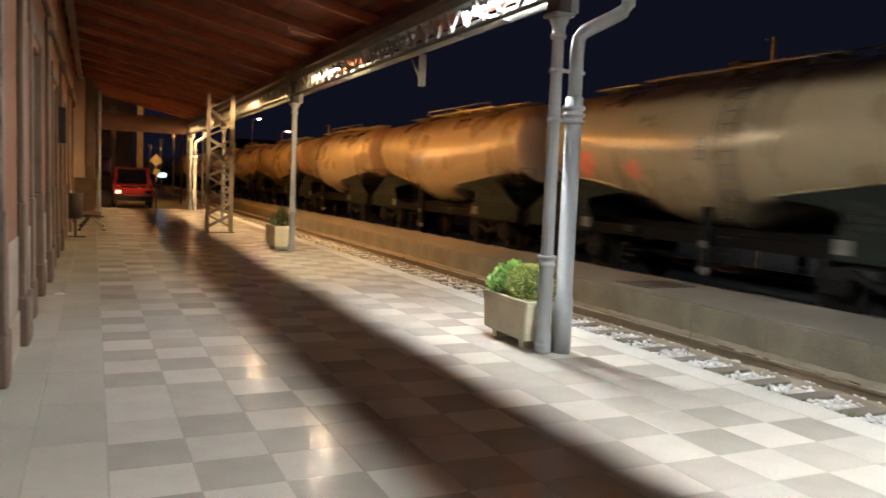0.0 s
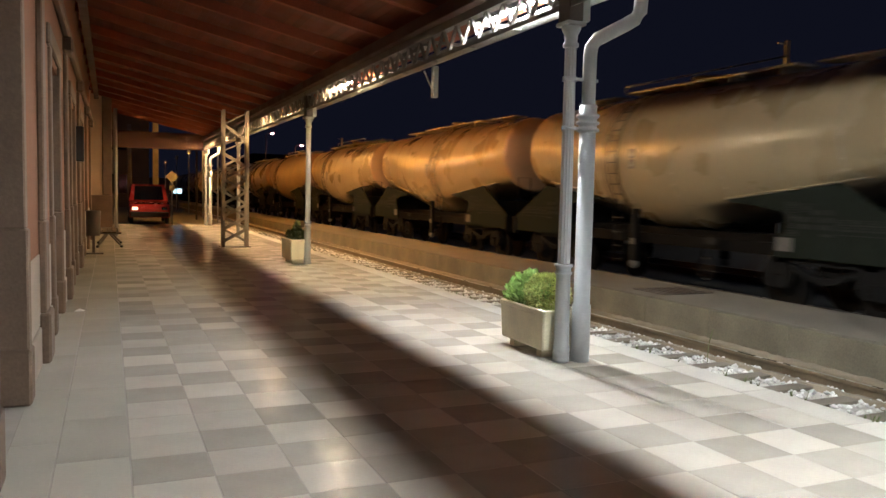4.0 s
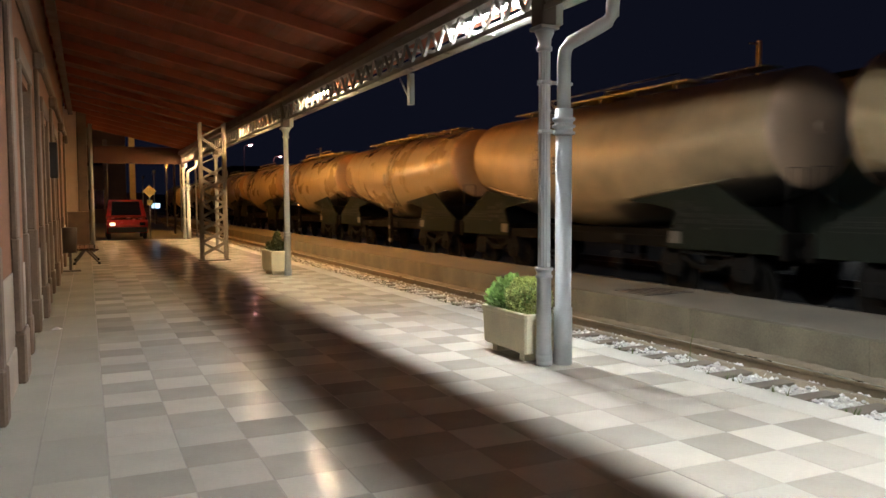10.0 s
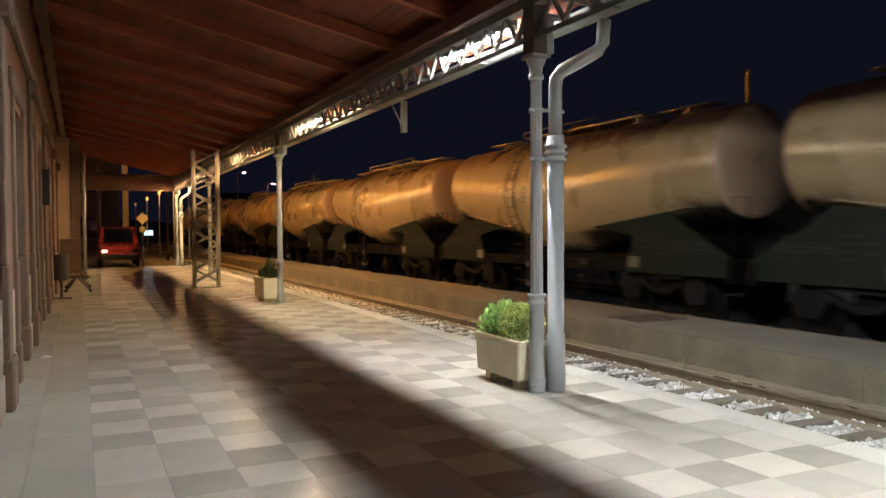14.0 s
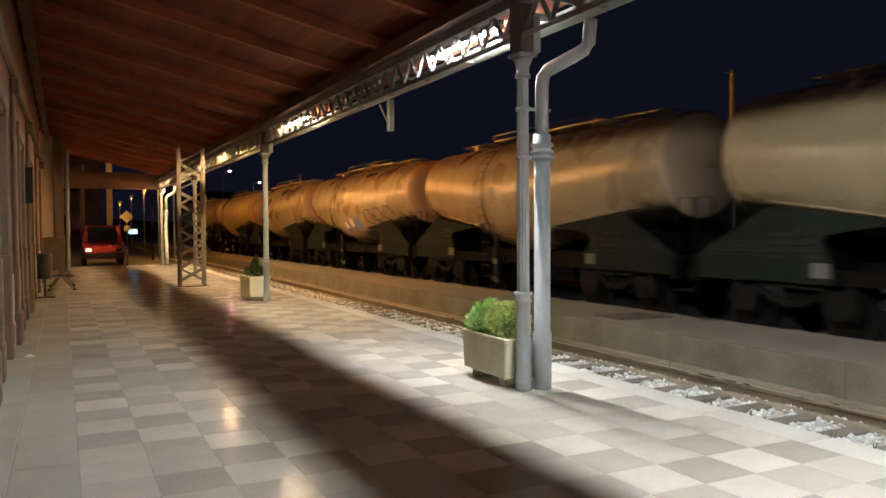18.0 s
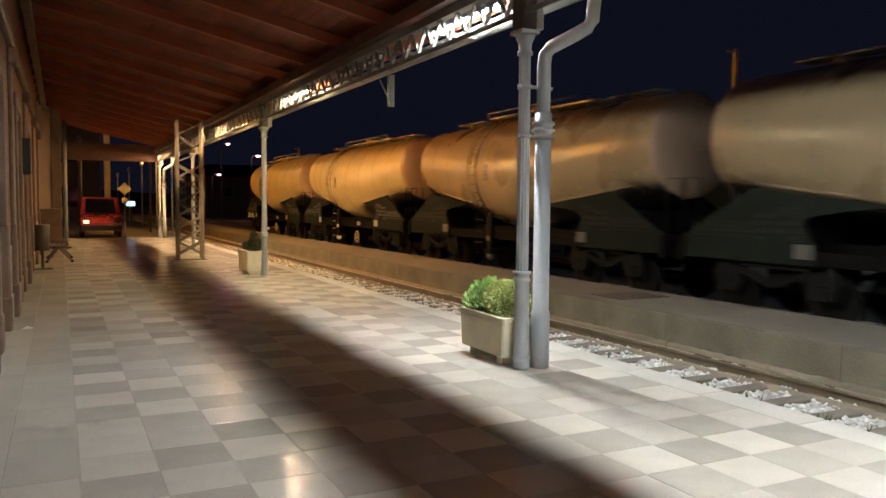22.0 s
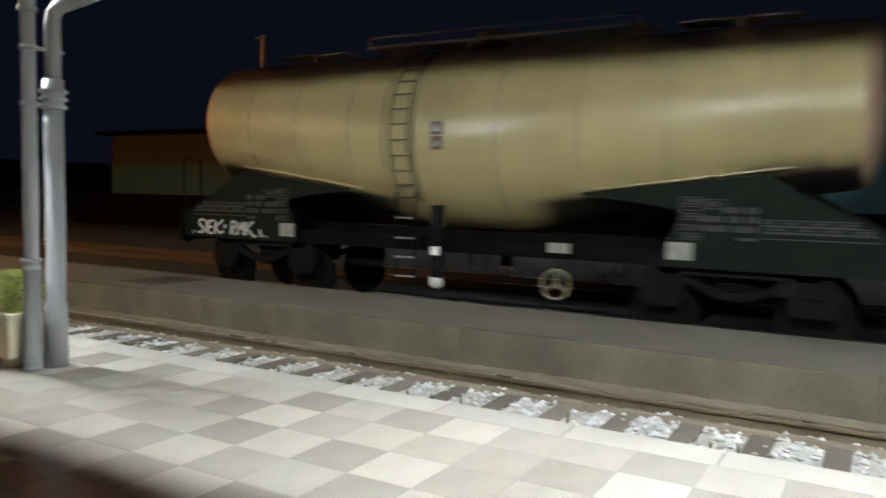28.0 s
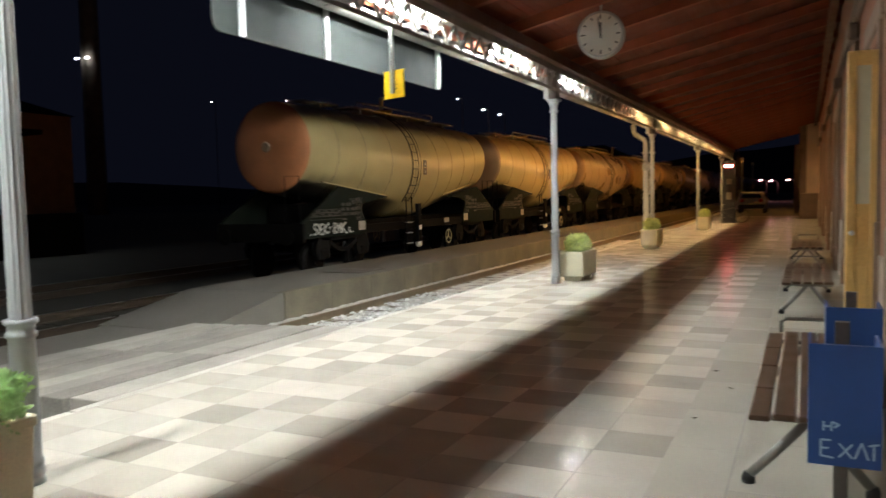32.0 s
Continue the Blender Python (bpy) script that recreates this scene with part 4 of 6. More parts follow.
def planter(x, y, kind, seed, sx=1.0):
    """Concrete trough with plants; (x, y) is its centre."""
    rnd = random.Random(seed)
    p = thing("planter", {"fern": "pale concrete planter with bushy ferns and small white flowers", "pair": "pale concrete planter with a fern and a clipped round bush", "ball": "pale concrete planter with a rounded green shrub", "dry": "pale concrete planter with sparse dark plants"}[kind], "planter", "platform planters", at=pose(x, y, 0, 0, 0, rnd.uniform(-1.5, 1.5)))
    a, b, h = 0.235 * sx, 0.49 * sx, 0.49 if kind == "pair" else 0.55
    bm = B()
    k = 0.93

    def ring(fx, fy, z, c=0.018):
        pts = [(fx - c, -fy), (fx, -fy + c), (fx, fy - c), (fx - c, fy), (-fx + c, fy), (-fx, fy - c), (-fx, -fy + c), (-fx + c, -fy)]
        return [bm.verts.new((u, v, z)) for u, v in pts]
    rs = [ring(a * k - 0.012, b * k - 0.012, 0.085), ring(a * k, b * k, 0.097), ring(a * 0.97, b * 0.97, h - 0.06), ring(a, b, h - 0.055), ring(a, b, h - 0.008), ring(a - 0.008, b - 0.008, h), ring(a - 0.045, b - 0.045, h), ring(a - 0.05, b - 0.05, h - 0.07)]
    for r0, r1 in zip(rs, rs[1:]):
        for i in range(8):
            bm.faces.new((r0[i], r0[(i + 1) % 8], r1[(i + 1) % 8], r1[i]))
    bm.faces.new(rs[0][::-1])
    part("trough", bm, M["planter"], p)
    for s in (-1, 1):
        bm = B()
        box(bm, -a * 0.7, a * 0.7, s * b * 0.6 - 0.05, s * b * 0.6 + 0.05, 0, 0.086)
        part("foot", bm, M["planter"], p)
    bm = B()
    bm.faces.new(ring(a - 0.05, b - 0.05, h - 0.068))
    part("soil", bm, M["soil"], p)
    if kind == "pair":
        bm = B()
        leaf_cloud(bm, rnd, 1500, (0, 0.26, h + 0.07), (0.21, 0.25, 0.20), 0.03, 0.075, 0.7)
        leaf_cloud(bm, rnd, 220, (0, 0.20, h + 0.18), (0.12, 0.16, 0.12), 0.04, 0.08, 1.0)
        part("fern", bm, M["leaf"], p, "loose green fern")
        bm = B()
        leaf_cloud(bm, rnd, 4200, (0, -0.15, h + 0.12), (0.215, 0.25, 0.215), 0.016, 0.034, 0, 0.80)
        part("bush", bm, M["leaf_bright"], p, "round clipped yellow-green bush")
    elif kind == "fern":
        bm = B()
        for i in range(9):
            leaf_cloud(bm, rnd, 190, (rnd.uniform(-0.12, 0.12), rnd.uniform(-0.22, 0.20), h + rnd.uniform(0.06, 0.22)), (0.11, 0.13, 0.10), 0.025, 0.055, 0.8)
        part("bush", bm, M["leaf_bright"], p, "yellow-green leafy bush")
        for s, n in ((1, 11), (-1, 9)):
            bm = B()
            for i in range(n):
                leaf_cloud(bm, rnd, 150, (rnd.uniform(-0.20, 0.20), s * rnd.uniform(0.22, 0.50), h + rnd.uniform(-0.02, 0.13)), (0.09, 0.10, 0.08), 0.02, 0.05, 0.9)
            part("fern", bm, M["leaf_pale"], p, "feathery green fern")
        bm = B()
        leaf_cloud(bm, rnd, 16, (-0.05, 0.30, h + 0.17), (0.10, 0.16, 0.05), 0.02, 0.032, 0.5)
        part("flowers", bm, M["petal"], p, "small white flowers")
    elif kind == "ball":
        bm = B()
        leaf_cloud(bm, rnd, 2200, (0, 0, h + 0.10), (0.22, 0.30, 0.20), 0.025, 0.05, 0.3, 0.5)
        part("leaves", bm, M["leaf_bright"], p)
    else:
        bm = B()
        leaf_cloud(bm, rnd, 500, (0, 0.05, h + 0.06), (0.18, 0.38, 0.15), 0.03, 0.08, 0.8)
        leaf_cloud(bm, rnd, 300, (0, -0.1, h + 0.2), (0.06, 0.1, 0.16), 0.05, 0.1, 1.0)
        part("leaves", bm, M["weed"], p)
    return p


planter(4.12, 6.98, "pair", 1)
planter(3.74, -2.15, "fern", 2, 1.03)
planter(3.84, -14.2, "ball", 3)
planter(3.95, -22.55, "ball", 4)
planter(3.72, -33.2, "ball", 5)
planter(3.88, 17.55, "dry", 6)


def bench(y0, y1):
    b = thing("bench", "dark wooden slatted bench on splayed metal legs", "bench", "platform benches")
    n = 5
    for i in range(n):
        bm = B()
        x0 = -0.36 + i * 0.122
        if i == n - 1:
            for k in range(4):
                box(bm, x0, x0 + 0.105, y0 + (y1 - y0) * k / 4 + 0.01, y0 + (y1 - y0) * (k + 1) / 4 - 0.01, 0.40 - 0.01, 0.43 - 0.012, bevel=0.006)
        else:
            box(bm, x0, x0 + 0.105, y0, y1, 0.405, 0.437, bevel=0.006)
        part("slat", bm, M["wood_bench"], b)
    for y in (y0 + 0.16, y1 - 0.16):
        bm = B()
        box(bm, -0.36, 0.22, y - 0.03, y + 0.03, 0.365, 0.399, bevel=0.006)
        tube(bm, [(-0.06, y, 0.38), (0.12, y, 0.17), (0.235, y, 0.045)], 0.026, 8)
        tube(bm, [(-0.10, y, 0.38), (-0.25, y, 0.17), (-0.36, y, 0.045)], 0.026, 8)
        part("leg", bm, M["bench_metal"], b, "splayed brushed metal leg")
        for x in (0.24, -0.365):
            bm = B()
            lathe(bm, [(0.036, 0), (0.036, 0.03), (0.025, 0.06)], 10)
            o = part("glide", bm, M["rubber"], b, "black rubber foot")
            o.location = (x, y, 0)
    for y in (y0 + 0.02,):
        bm = B()
        tube(bm, [(0.14, y, 0.43), (0.14, y, 0.52), (0.10, y, 0.545), (-0.26, y, 0.545), (-0.30, y, 0.52), (-0.30, y, 0.43)], 0.016, 6)
        part("armrest", bm, M["bench_metal"], b, "brushed metal armrest")
    return b


bench(-6.95, -4.35)
bench(-13.4, -10.7)
bench(-19.6, -17.0)


def litter_bin(y, x0=-0.36, x1=-0.06, scale=1.0):
    b = thing("litter_bin", "scratched blue metal litter bin with pale graffiti", "bin", "blue bins")
    z0, z1 = 0.43, 0.95
    bm = B()
    for q in ((x0, x0 + 0.012, y, y + 0.30, z0, z1), (x1 - 0.012, x1, y, y + 0.30, z0, z1), (x0 + 0.012, x1 - 0.012, y, y + 0.012, z0, z1 - 0.05), (x0 + 0.012, x1 - 0.012, y + 0.288, y + 0.30, z0, z1), (x0 + 0.012, x1 - 0.012, y + 0.012, y + 0.288, z0, z0 + 0.012)):
        panel = B()
        box(panel, *q)
        part("panel", panel, M["blue"], b)
    box(bm, x0 + 0.012, x1 - 0.012, y + 0.014, y + 0.286, z1 - 0.10, z1 - 0.095)
    part("inside", bm, M["black"], b, "dark opening")
    bm = B()
    box(bm, (x0 + x1) / 2 - 0.03, (x0 + x1) / 2 + 0.03, y - 0.05, y - 0.002, 0.0, z1 + 0.05)
    box(bm, x0, x1, y - 0.12, y + 0.12, 0.0, 0.012)
    part("stand", bm, M["steel_dark"], b)
    # scratched tags on the face towards the platform end
    f = y + 0.302

    def stroke(bm, pts, w=0.011):
        for (u0, w0), (u1, w1) in zip(pts, pts[1:]):
            beam(bm, (x1 - 0.03 - u0, f, z0 + w0), (x1 - 0.03 - u1, f, z0 + w1), w, 0.003, up=(0, 1, 0))
    bm = B()
    for pts in ([(0.02, 0.04), (0.02, 0.11), (0.06, 0.11)], [(0.02, 0.075), (0.05, 0.075)], [(0.02, 0.04), (0.07, 0.035)], [(0.09, 0.04), (0.14, 0.10)], [(0.09, 0.10), (0.14, 0.04)], [(0.15, 0.04), (0.175, 0.11), (0.20, 0.04)], [(0.03, 0.15), (0.03, 0.19)], [(0.03, 0.17), (0.06, 0.17)], [(0.06, 0.15), (0.06, 0.19), (0.09, 0.18), (0.07, 0.165)], [(0.20, 0.10), (0.24, 0.11)], [(0.22, 0.04), (0.22, 0.11)]):
        bm = B()
        stroke(bm, pts, 0.008)
        part("scratch", bm, M["scratch"], b, "pale scratched tag")
    return b


litter_bin(-3.95, -0.33, -0.05)
litter_bin(-5.1, -0.42, -0.14)

# brown open doors of the waiting room
bm = B()
od = thing("open_door", "ochre painted wooden door leaf standing open", "door", at=pose(WALL_X + 0.01, -8.0, 0, 0, 0, 8))
DW = 0.27
for q in ((0.0, 0.075), (DW - 0.075, DW)):
    box(bm, q[0], q[1], -0.022, 0.022, 0.02, 2.83, bevel=0.005)
for z0, z1 in ((0.02, 0.22), (0.92, 1.06), (1.36, 1.46), (2.70, 2.83)):
    box(bm, 0.076, DW - 0.076, -0.02, 0.02, z0, z1)
part("stiles", bm, M["wood_door"], od)
bm = B()
box(bm, 0.076, DW - 0.076, -0.004, 0.004, 1.46, 2.70)
part("pane", bm, M["pane_pale"], od, "pale glass pane")
for z0, z1 in ((0.22, 0.92), (1.06, 1.36)):
    bm = B()
    box(bm, 0.076, DW - 0.076, -0.008, 0.008, z0, z1)
    box(bm, 0.095, DW - 0.095, -0.014, 0.014, z0 + 0.03, z1 - 0.03, bevel=0.004)
    part("panel", bm, M["wood_door"], od)
bm = B()
lathe(bm, [(0.010, 0.022), (0.010, 0.05), (0.024, 0.055), (0.024, 0.075), (0.012, 0.08)], 12, "y")
o = part("knob", bm, M["alu"], od)
o.location = (DW - 0.04, 0, 1.20)

# platform clock
ck = thing("platform_clock", "round white double-faced platform clock showing midnight", "clock", at=pose(2.72, -11.5, 3.93, 0, 0, 8))
bm = B()
lathe(bm, [(0.31, -0.09), (0.34, -0.085), (0.345, 0.0), (0.34, 0.085), (0.31, 0.09)], 40, "y")
part("case", bm, M["alu"], ck)
for s in (-1, 1):
    bm = B()
    lathe(bm, [(0.305, 0.0901 * s), (0.305, 0.094 * s)], 40, "y", smooth=False)
    f = part("face", fixed(bm), M["clock_face"], ck, "white dial")
    bm = B()
    for k in range(12):
        r0 = 0.24 if k % 3 else 0.225
        an = math.radians(30 * k)
        beam(bm, (math.sin(an) * r0, 0.096 * s, math.cos(an) * r0), (math.sin(an) * 0.285, 0.096 * s, math.cos(an) * 0.285), 0.018, 0.003, up=(0, 1, 0))
    part("hour_marks", bm, M["black"], f)
    bm = B()
    an = math.radians(8) * s
    beam(bm, (0, 0.10 * s, -0.05), (0, 0.10 * s, 0.17), 0.026, 0.004, up=(0, 1, 0))
    part("hour_hand", bm, M["black"], f)
    bm = B()
    beam(bm, (-math.sin(an) * 0.06, 0.105 * s, -0.06), (math.sin(an) * 0.25, 0.105 * s, 0.25 * math.cos(an)), 0.018, 0.004, up=(0, 1, 0))
    part("minute_hand", bm, M["black"], f)
bm = B()
beam(bm, (0, 0, 0.34), (0, 0, roof_z(2.72) - 3.93 + 0.02), 0.03)
part("hanger", bm, M["steel_grey"], ck)

# back of the long name board, hung from the eaves
nb = thing("name_board", "long grey metal station board seen from behind", "sign", at=pose(4.95, -8.17, 3.20))
bm = B()
vsb = []
for x in (-0.012, 0.012):
    pts = []
    for cy, cz, a0 in ((2.37, 0.10, -90), (2.37, 0.52, 0), (-2.37, 0.52, 90), (-2.37, 0.10, 180)):
        for k in range(4):
            an = math.radians(a0 + k * 30)
            pts.append(bm.verts.new((x, cy + 0.1 * math.cos(an), cz + 0.1 * math.sin(an))))
    vsb.append(pts)
bm.faces.new(vsb[0]), bm.faces.new(vsb[1][::-1])
for i in range(16):
    bm.faces.new((vsb[0][i], vsb[0][(i + 1) % 16], vsb[1][(i + 1) % 16], vsb[1][i]))
part("panel", fixed(bm), M["board_back"], nb)
for yy in (2.08, 0.62, -0.9, -2.3):
    bm = B()
    box(bm, -0.05, -0.0125, yy - 0.035, yy + 0.035, 0.0, 0.80, bevel=0.004)
    box(bm, -0.33, -0.05, yy - 0.02, yy + 0.02, 0.72, 0.76)
    part("hanger", bm, M["alu"], nb)
yp = thing("warning_sign", "small yellow warning panel hung under the eaves", "sign", at=pose(4.06, -7.55, 2.70, 0, 0, -20))
bm = B()
box(bm, -0.16, 0.16, -0.008, 0.008, 0, 0.30, bevel=0.003)
part("panel", bm, M["yellow"], yp)
bm = B()
for s in (-1, 1):
    box(bm, -0.05, 0.05, s * 0.0095 - 0.001, s * 0.0095 + 0.001, 0.09, 0.105)
    box(bm, -0.045, 0.045, s * 0.0095 - 0.001, s * 0.0095 + 0.001, 0.14, 0.15)
    box(bm, -0.015, 0.015, s * 0.0095 - 0.001, s * 0.0095 + 0.001, 0.19, 0.25)
part("print", bm, M["black"], yp, "dark unreadable print")
bm = B()
box(bm, -0.022, 0.022, 0.011, 0.045, 0.05, 0.80)
part("hanger", bm, M["alu"], yp)

# notice box on the wall and the far litter stand
bm = B()
box(bm, WALL_X + 0.02, WALL_X + 0.16, 15.85, 16.2, 2.1, 2.75, bevel=0.015)
tagged(part("wall_speaker", bm, M["black"]), "dark box fixed high on the station wall", "speaker")
st = thing("far_litter_bin", "dark metal litter bin on a flat foot", "bin", at=pose(-0.42, 20.6, 0))
bm = B()
lathe(bm, [(0.15, 0.45), (0.17, 1.05), (0.16, 1.06), (0.14, 0.5)], 14)
part("basket", bm, M["steel_dark"], st)
bm = B()
box(bm, -0.22, 0.22, -0.15, 0.15, 0, 0.03)
box(bm, -0.03, 0.03, -0.03, 0.03, 0.03, 0.46)
part("stand", bm, M["steel_dark"], st)
bench_far = bench(22.6, 24.6)
bm = B()
tube(bm, [(0, 0, 0), (0, 0, 4.3)], 0.06, 10)
ob = tagged(part("wall_downpipe", bm, M["steel_grey"]), "grey iron downpipe beside the wing", "pipe")
ob.location = (0.14, 28.4, 0)

# ---- train ----
def ring_pts(r, zc, y, n):
    return [(r * math.cos(2 * math.pi * i / n), y, zc + r * math.sin(2 * math.pi * i / n)) for i in range(n)]


def shell(bm, rings, n=40):
    loops = [[bm.verts.new(p) for p in ring_pts(r, zc, y, n)] for r, zc, y in rings]
    for l0, l1 in zip(loops, loops[1:]):
        for i in range(n):
            f = bm.faces.new((l0[i], l0[(i + 1) % n], l1[(i + 1) % n], l1[i]))
            f.smooth = True
    return loops


UP = -RAIL_Z            # heights below are above the platform, wagons stand on the rails


def tank_at(y, round_belly=False):
    """Radius and centre height of the tank along its length."""
    a = min(1.0, max(0.0, (abs(y) - 0.75) / 4.55))
    if round_belly:
        a = (abs(y) / 5.3) ** 2.2
    return 1.48 - 0.38 * a, 2.50 + 0.37 * a


def wagon(kind="cone", yl=1.14):
    rb = kind == "round"
    w = thing("tank_wagon", "cream tapered tank wagon with side ladder and dark underframe" if not rb else "cream round-bellied tank wagon stained brown on top", "wagon", "tank wagons")
    u = UP
    # body in courses, each with a slightly proud seam
    ys = [-5.4, -4.3, -3.15, -1.95, -0.75, 0.75, 1.95, 3.15, 4.3, 5.4]
    if rb:
        ys = [-5.4 + 10.8 * i / 20 for i in range(21)]
    bm = B()
    rings = []
    for y in ys:
        r, zc = tank_at(y, rb)
        rings.append((r, zc + u, y))
    loops = shell(bm, rings)
    part("tank", fixed(bm), M["tank_stained"] if rb else M["tank"], w)
    if not rb:
        for y in ys[1:-1]:
            bm = B()
            r, zc = tank_at(y)
            shell(bm, [(r - 0.01, zc + u, y - 0.022), (r + 0.006, zc + u, y - 0.018), (r + 0.006, zc + u, y + 0.018), (r - 0.01, zc + u, y + 0.022)])
            for i in range(-9, 4):
                an = math.radians(180 + i * 9 + 14)
                for rr in (r + 0.012,):
                    c = (rr * math.cos(an), y + 0.005, zc + u + rr * math.sin(an))
                    box(bm, c[0] - 0.01, c[0] + 0.01, c[1] - 0.014, c[1] + 0.014, c[2] - 0.014, c[2] + 0.014)
            part("seam", bm, M["seam"], w, "riveted seam between courses")
    for s in (-1, 1):
        r, zc = tank_at(5.4, rb)
        bm = B()
        lp = shell(bm, [(r, zc + u, s * 5.4), (r * 0.985, zc + u, s * 5.45), (r * 0.92, zc + u, s * 5.51), (r * 0.65, zc + u, s * 5.59), (r * 0.3, zc + u, s * 5.63)])
        bm.faces.new(lp[-1])
        end = part("tank_end", fixed(bm), M["tank_end"], w, "brown stained dished end")
        bm = B()
        shell(bm, [(0.12, zc + u, s * 5.60), (0.12, zc + u, s * 5.655), (0.10, zc + u, s * 5.675)])
        lp = ring_pts(0.1, zc + u, s * 5.675, 40)
        bm.faces.new([bm.verts.new(p) for p in lp])
        part("manhole", fixed(bm), M["tank_end"], end)
    # lower flange lines and saddles
    for sx in (-1, 1):
        for sy in (-1, 1):
            bm = B()
            for y0, y1 in ((1.85, 2.8), (2.8, 3.7), (3.7, 4.65)):
                q = []
                for y in (y0, y1):
                    r, zc = tank_at(y, rb)
                    z = 1.67 + (y - 1.85) / 2.8 * 0.36
                    k = (z - zc) / r
                    q.append((sx * r * math.sqrt(max(0.05, 1 - k * k)) + sx * 0.03, sy * y, z + u))
                beam(bm, q[0], q[1], 0.075, 0.03)
            part("flange", bm, M["tank"], w, "pale lower flange of the tank")
            # side plate below the tank's end, with a sloping top
            x = sx * 1.20
            out = [(6.0, 0.70), (3.16, 0.70), (3.16, 0.98), (3.30, 1.24), (3.36, 1.36), (3.28, 1.46), (2.7, 1.55), (2.0, 1.62), (2.0, 1.65), (4.4, 1.93), (4.95, 1.62), (5.95, 1.10)]
            bm = B()
            fa = [bm.verts.new((x, sy * y, z + u)) for y, z in out]
            fb = [bm.verts.new((x - sx * 0.05, sy * y, z + u)) for y, z in out]
            bm.faces.new(fa), bm.faces.new(fb[::-1])
            for i in range(len(out)):
                bm.faces.new((fa[i], fa[(i + 1) % len(out)], fb[(i + 1) % len(out)], fb[i]))
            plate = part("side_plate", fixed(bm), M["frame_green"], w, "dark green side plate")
            xx = x + sx * 0.006
            bm = B()

            def mark(y0, y1, z0, z1):
                box(bm, xx - 0.002, xx + 0.002, *sorted((sy * y0, sy * y1)), z0 + u, z1 + u)

            def framed(y0, y1, z0, z1, fill):
                t = 0.012
                for q in ((y0, y1, z0, z0 + t), (y0, y1, z1 - t, z1), (y0, y0 - t, z0, z1), (y1 + t, y1, z0, z1)):
                    mark(*q)
                n = max(2, round((y0 - y1) / 0.075))
                for i in range(n):
                    if fill and i % 4 != 3:
                        c = y0 - (y0 - y1) * (i + 0.25) / n
                        mark(c, c - 0.045, z0 + 0.025, z1 - 0.025)
            # two long framed rows, three lines of figures, and small framed panels
            framed(5.42, 4.36, 1.285, 1.365, True)
            framed(5.58, 4.36, 1.205, 1.285, True)
            framed(5.66, 4.36, 1.12, 1.20, False)
            for k, runs in enumerate(((2, 3), (2, 2, 4), (4, 4))):
                c = 4.30
                for count in runs:
                    for i in range(count):
                        mark(c, c - 0.05, 1.43 - 0.12 * k, 1.51 - 0.12 * k)
                        c -= 0.075
                    c -= 0.06
            mark(4.30, 4.08, 1.085, 1.125)
            framed(3.93, 3.64, 1.475, 1.605, False)
            for c in (3.83, 3.75):
                mark(c, c - 0.05, 1.505, 1.575)
            for z0, z1, fill in ((1.53, 1.63, True), (1.45, 1.51, False), (1.33, 1.42, True), (1.20, 1.27, True), (1.07, 1.16, True)):
                framed(3.62, 3.34, z0, z1, fill)
            part("lettering", bm, M["stencil"], plate, "pale stencilled data that cannot be read")
            bm = B()
            box(bm, xx - 0.004, xx + 0.004, *sorted((sy * 3.52, sy * 3.20)), 0.80 + u, 1.03 + u)
            part("white_plate", bm, M["plate_pale"], plate, "small white panel")
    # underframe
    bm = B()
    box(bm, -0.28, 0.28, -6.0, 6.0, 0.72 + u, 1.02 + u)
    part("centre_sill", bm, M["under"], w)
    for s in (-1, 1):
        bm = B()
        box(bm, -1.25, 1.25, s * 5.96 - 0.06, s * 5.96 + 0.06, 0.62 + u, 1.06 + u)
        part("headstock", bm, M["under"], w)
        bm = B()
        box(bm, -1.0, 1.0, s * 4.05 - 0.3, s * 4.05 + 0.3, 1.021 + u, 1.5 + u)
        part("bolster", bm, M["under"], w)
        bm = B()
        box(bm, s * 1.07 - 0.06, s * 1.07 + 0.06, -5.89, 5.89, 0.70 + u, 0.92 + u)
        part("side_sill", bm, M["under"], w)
    bm = B()
    for s in (-1, 1):
        for sx in (-1, 1):
            lathe_b = [(0.10, 6.03), (0.08, 6.10), (0.06, 6.16), (0.20, 6.17), (0.20, 6.20)]
            b2 = B()
            lathe(b2, [(r, s * y) for r, y in lathe_b], 14, "y")
            for v in b2.verts:
                v.co += Vector((sx * 0.88, 0, 0.76 + u))
            part("buffer", fixed(b2), M["under"], w)
    bm.free()
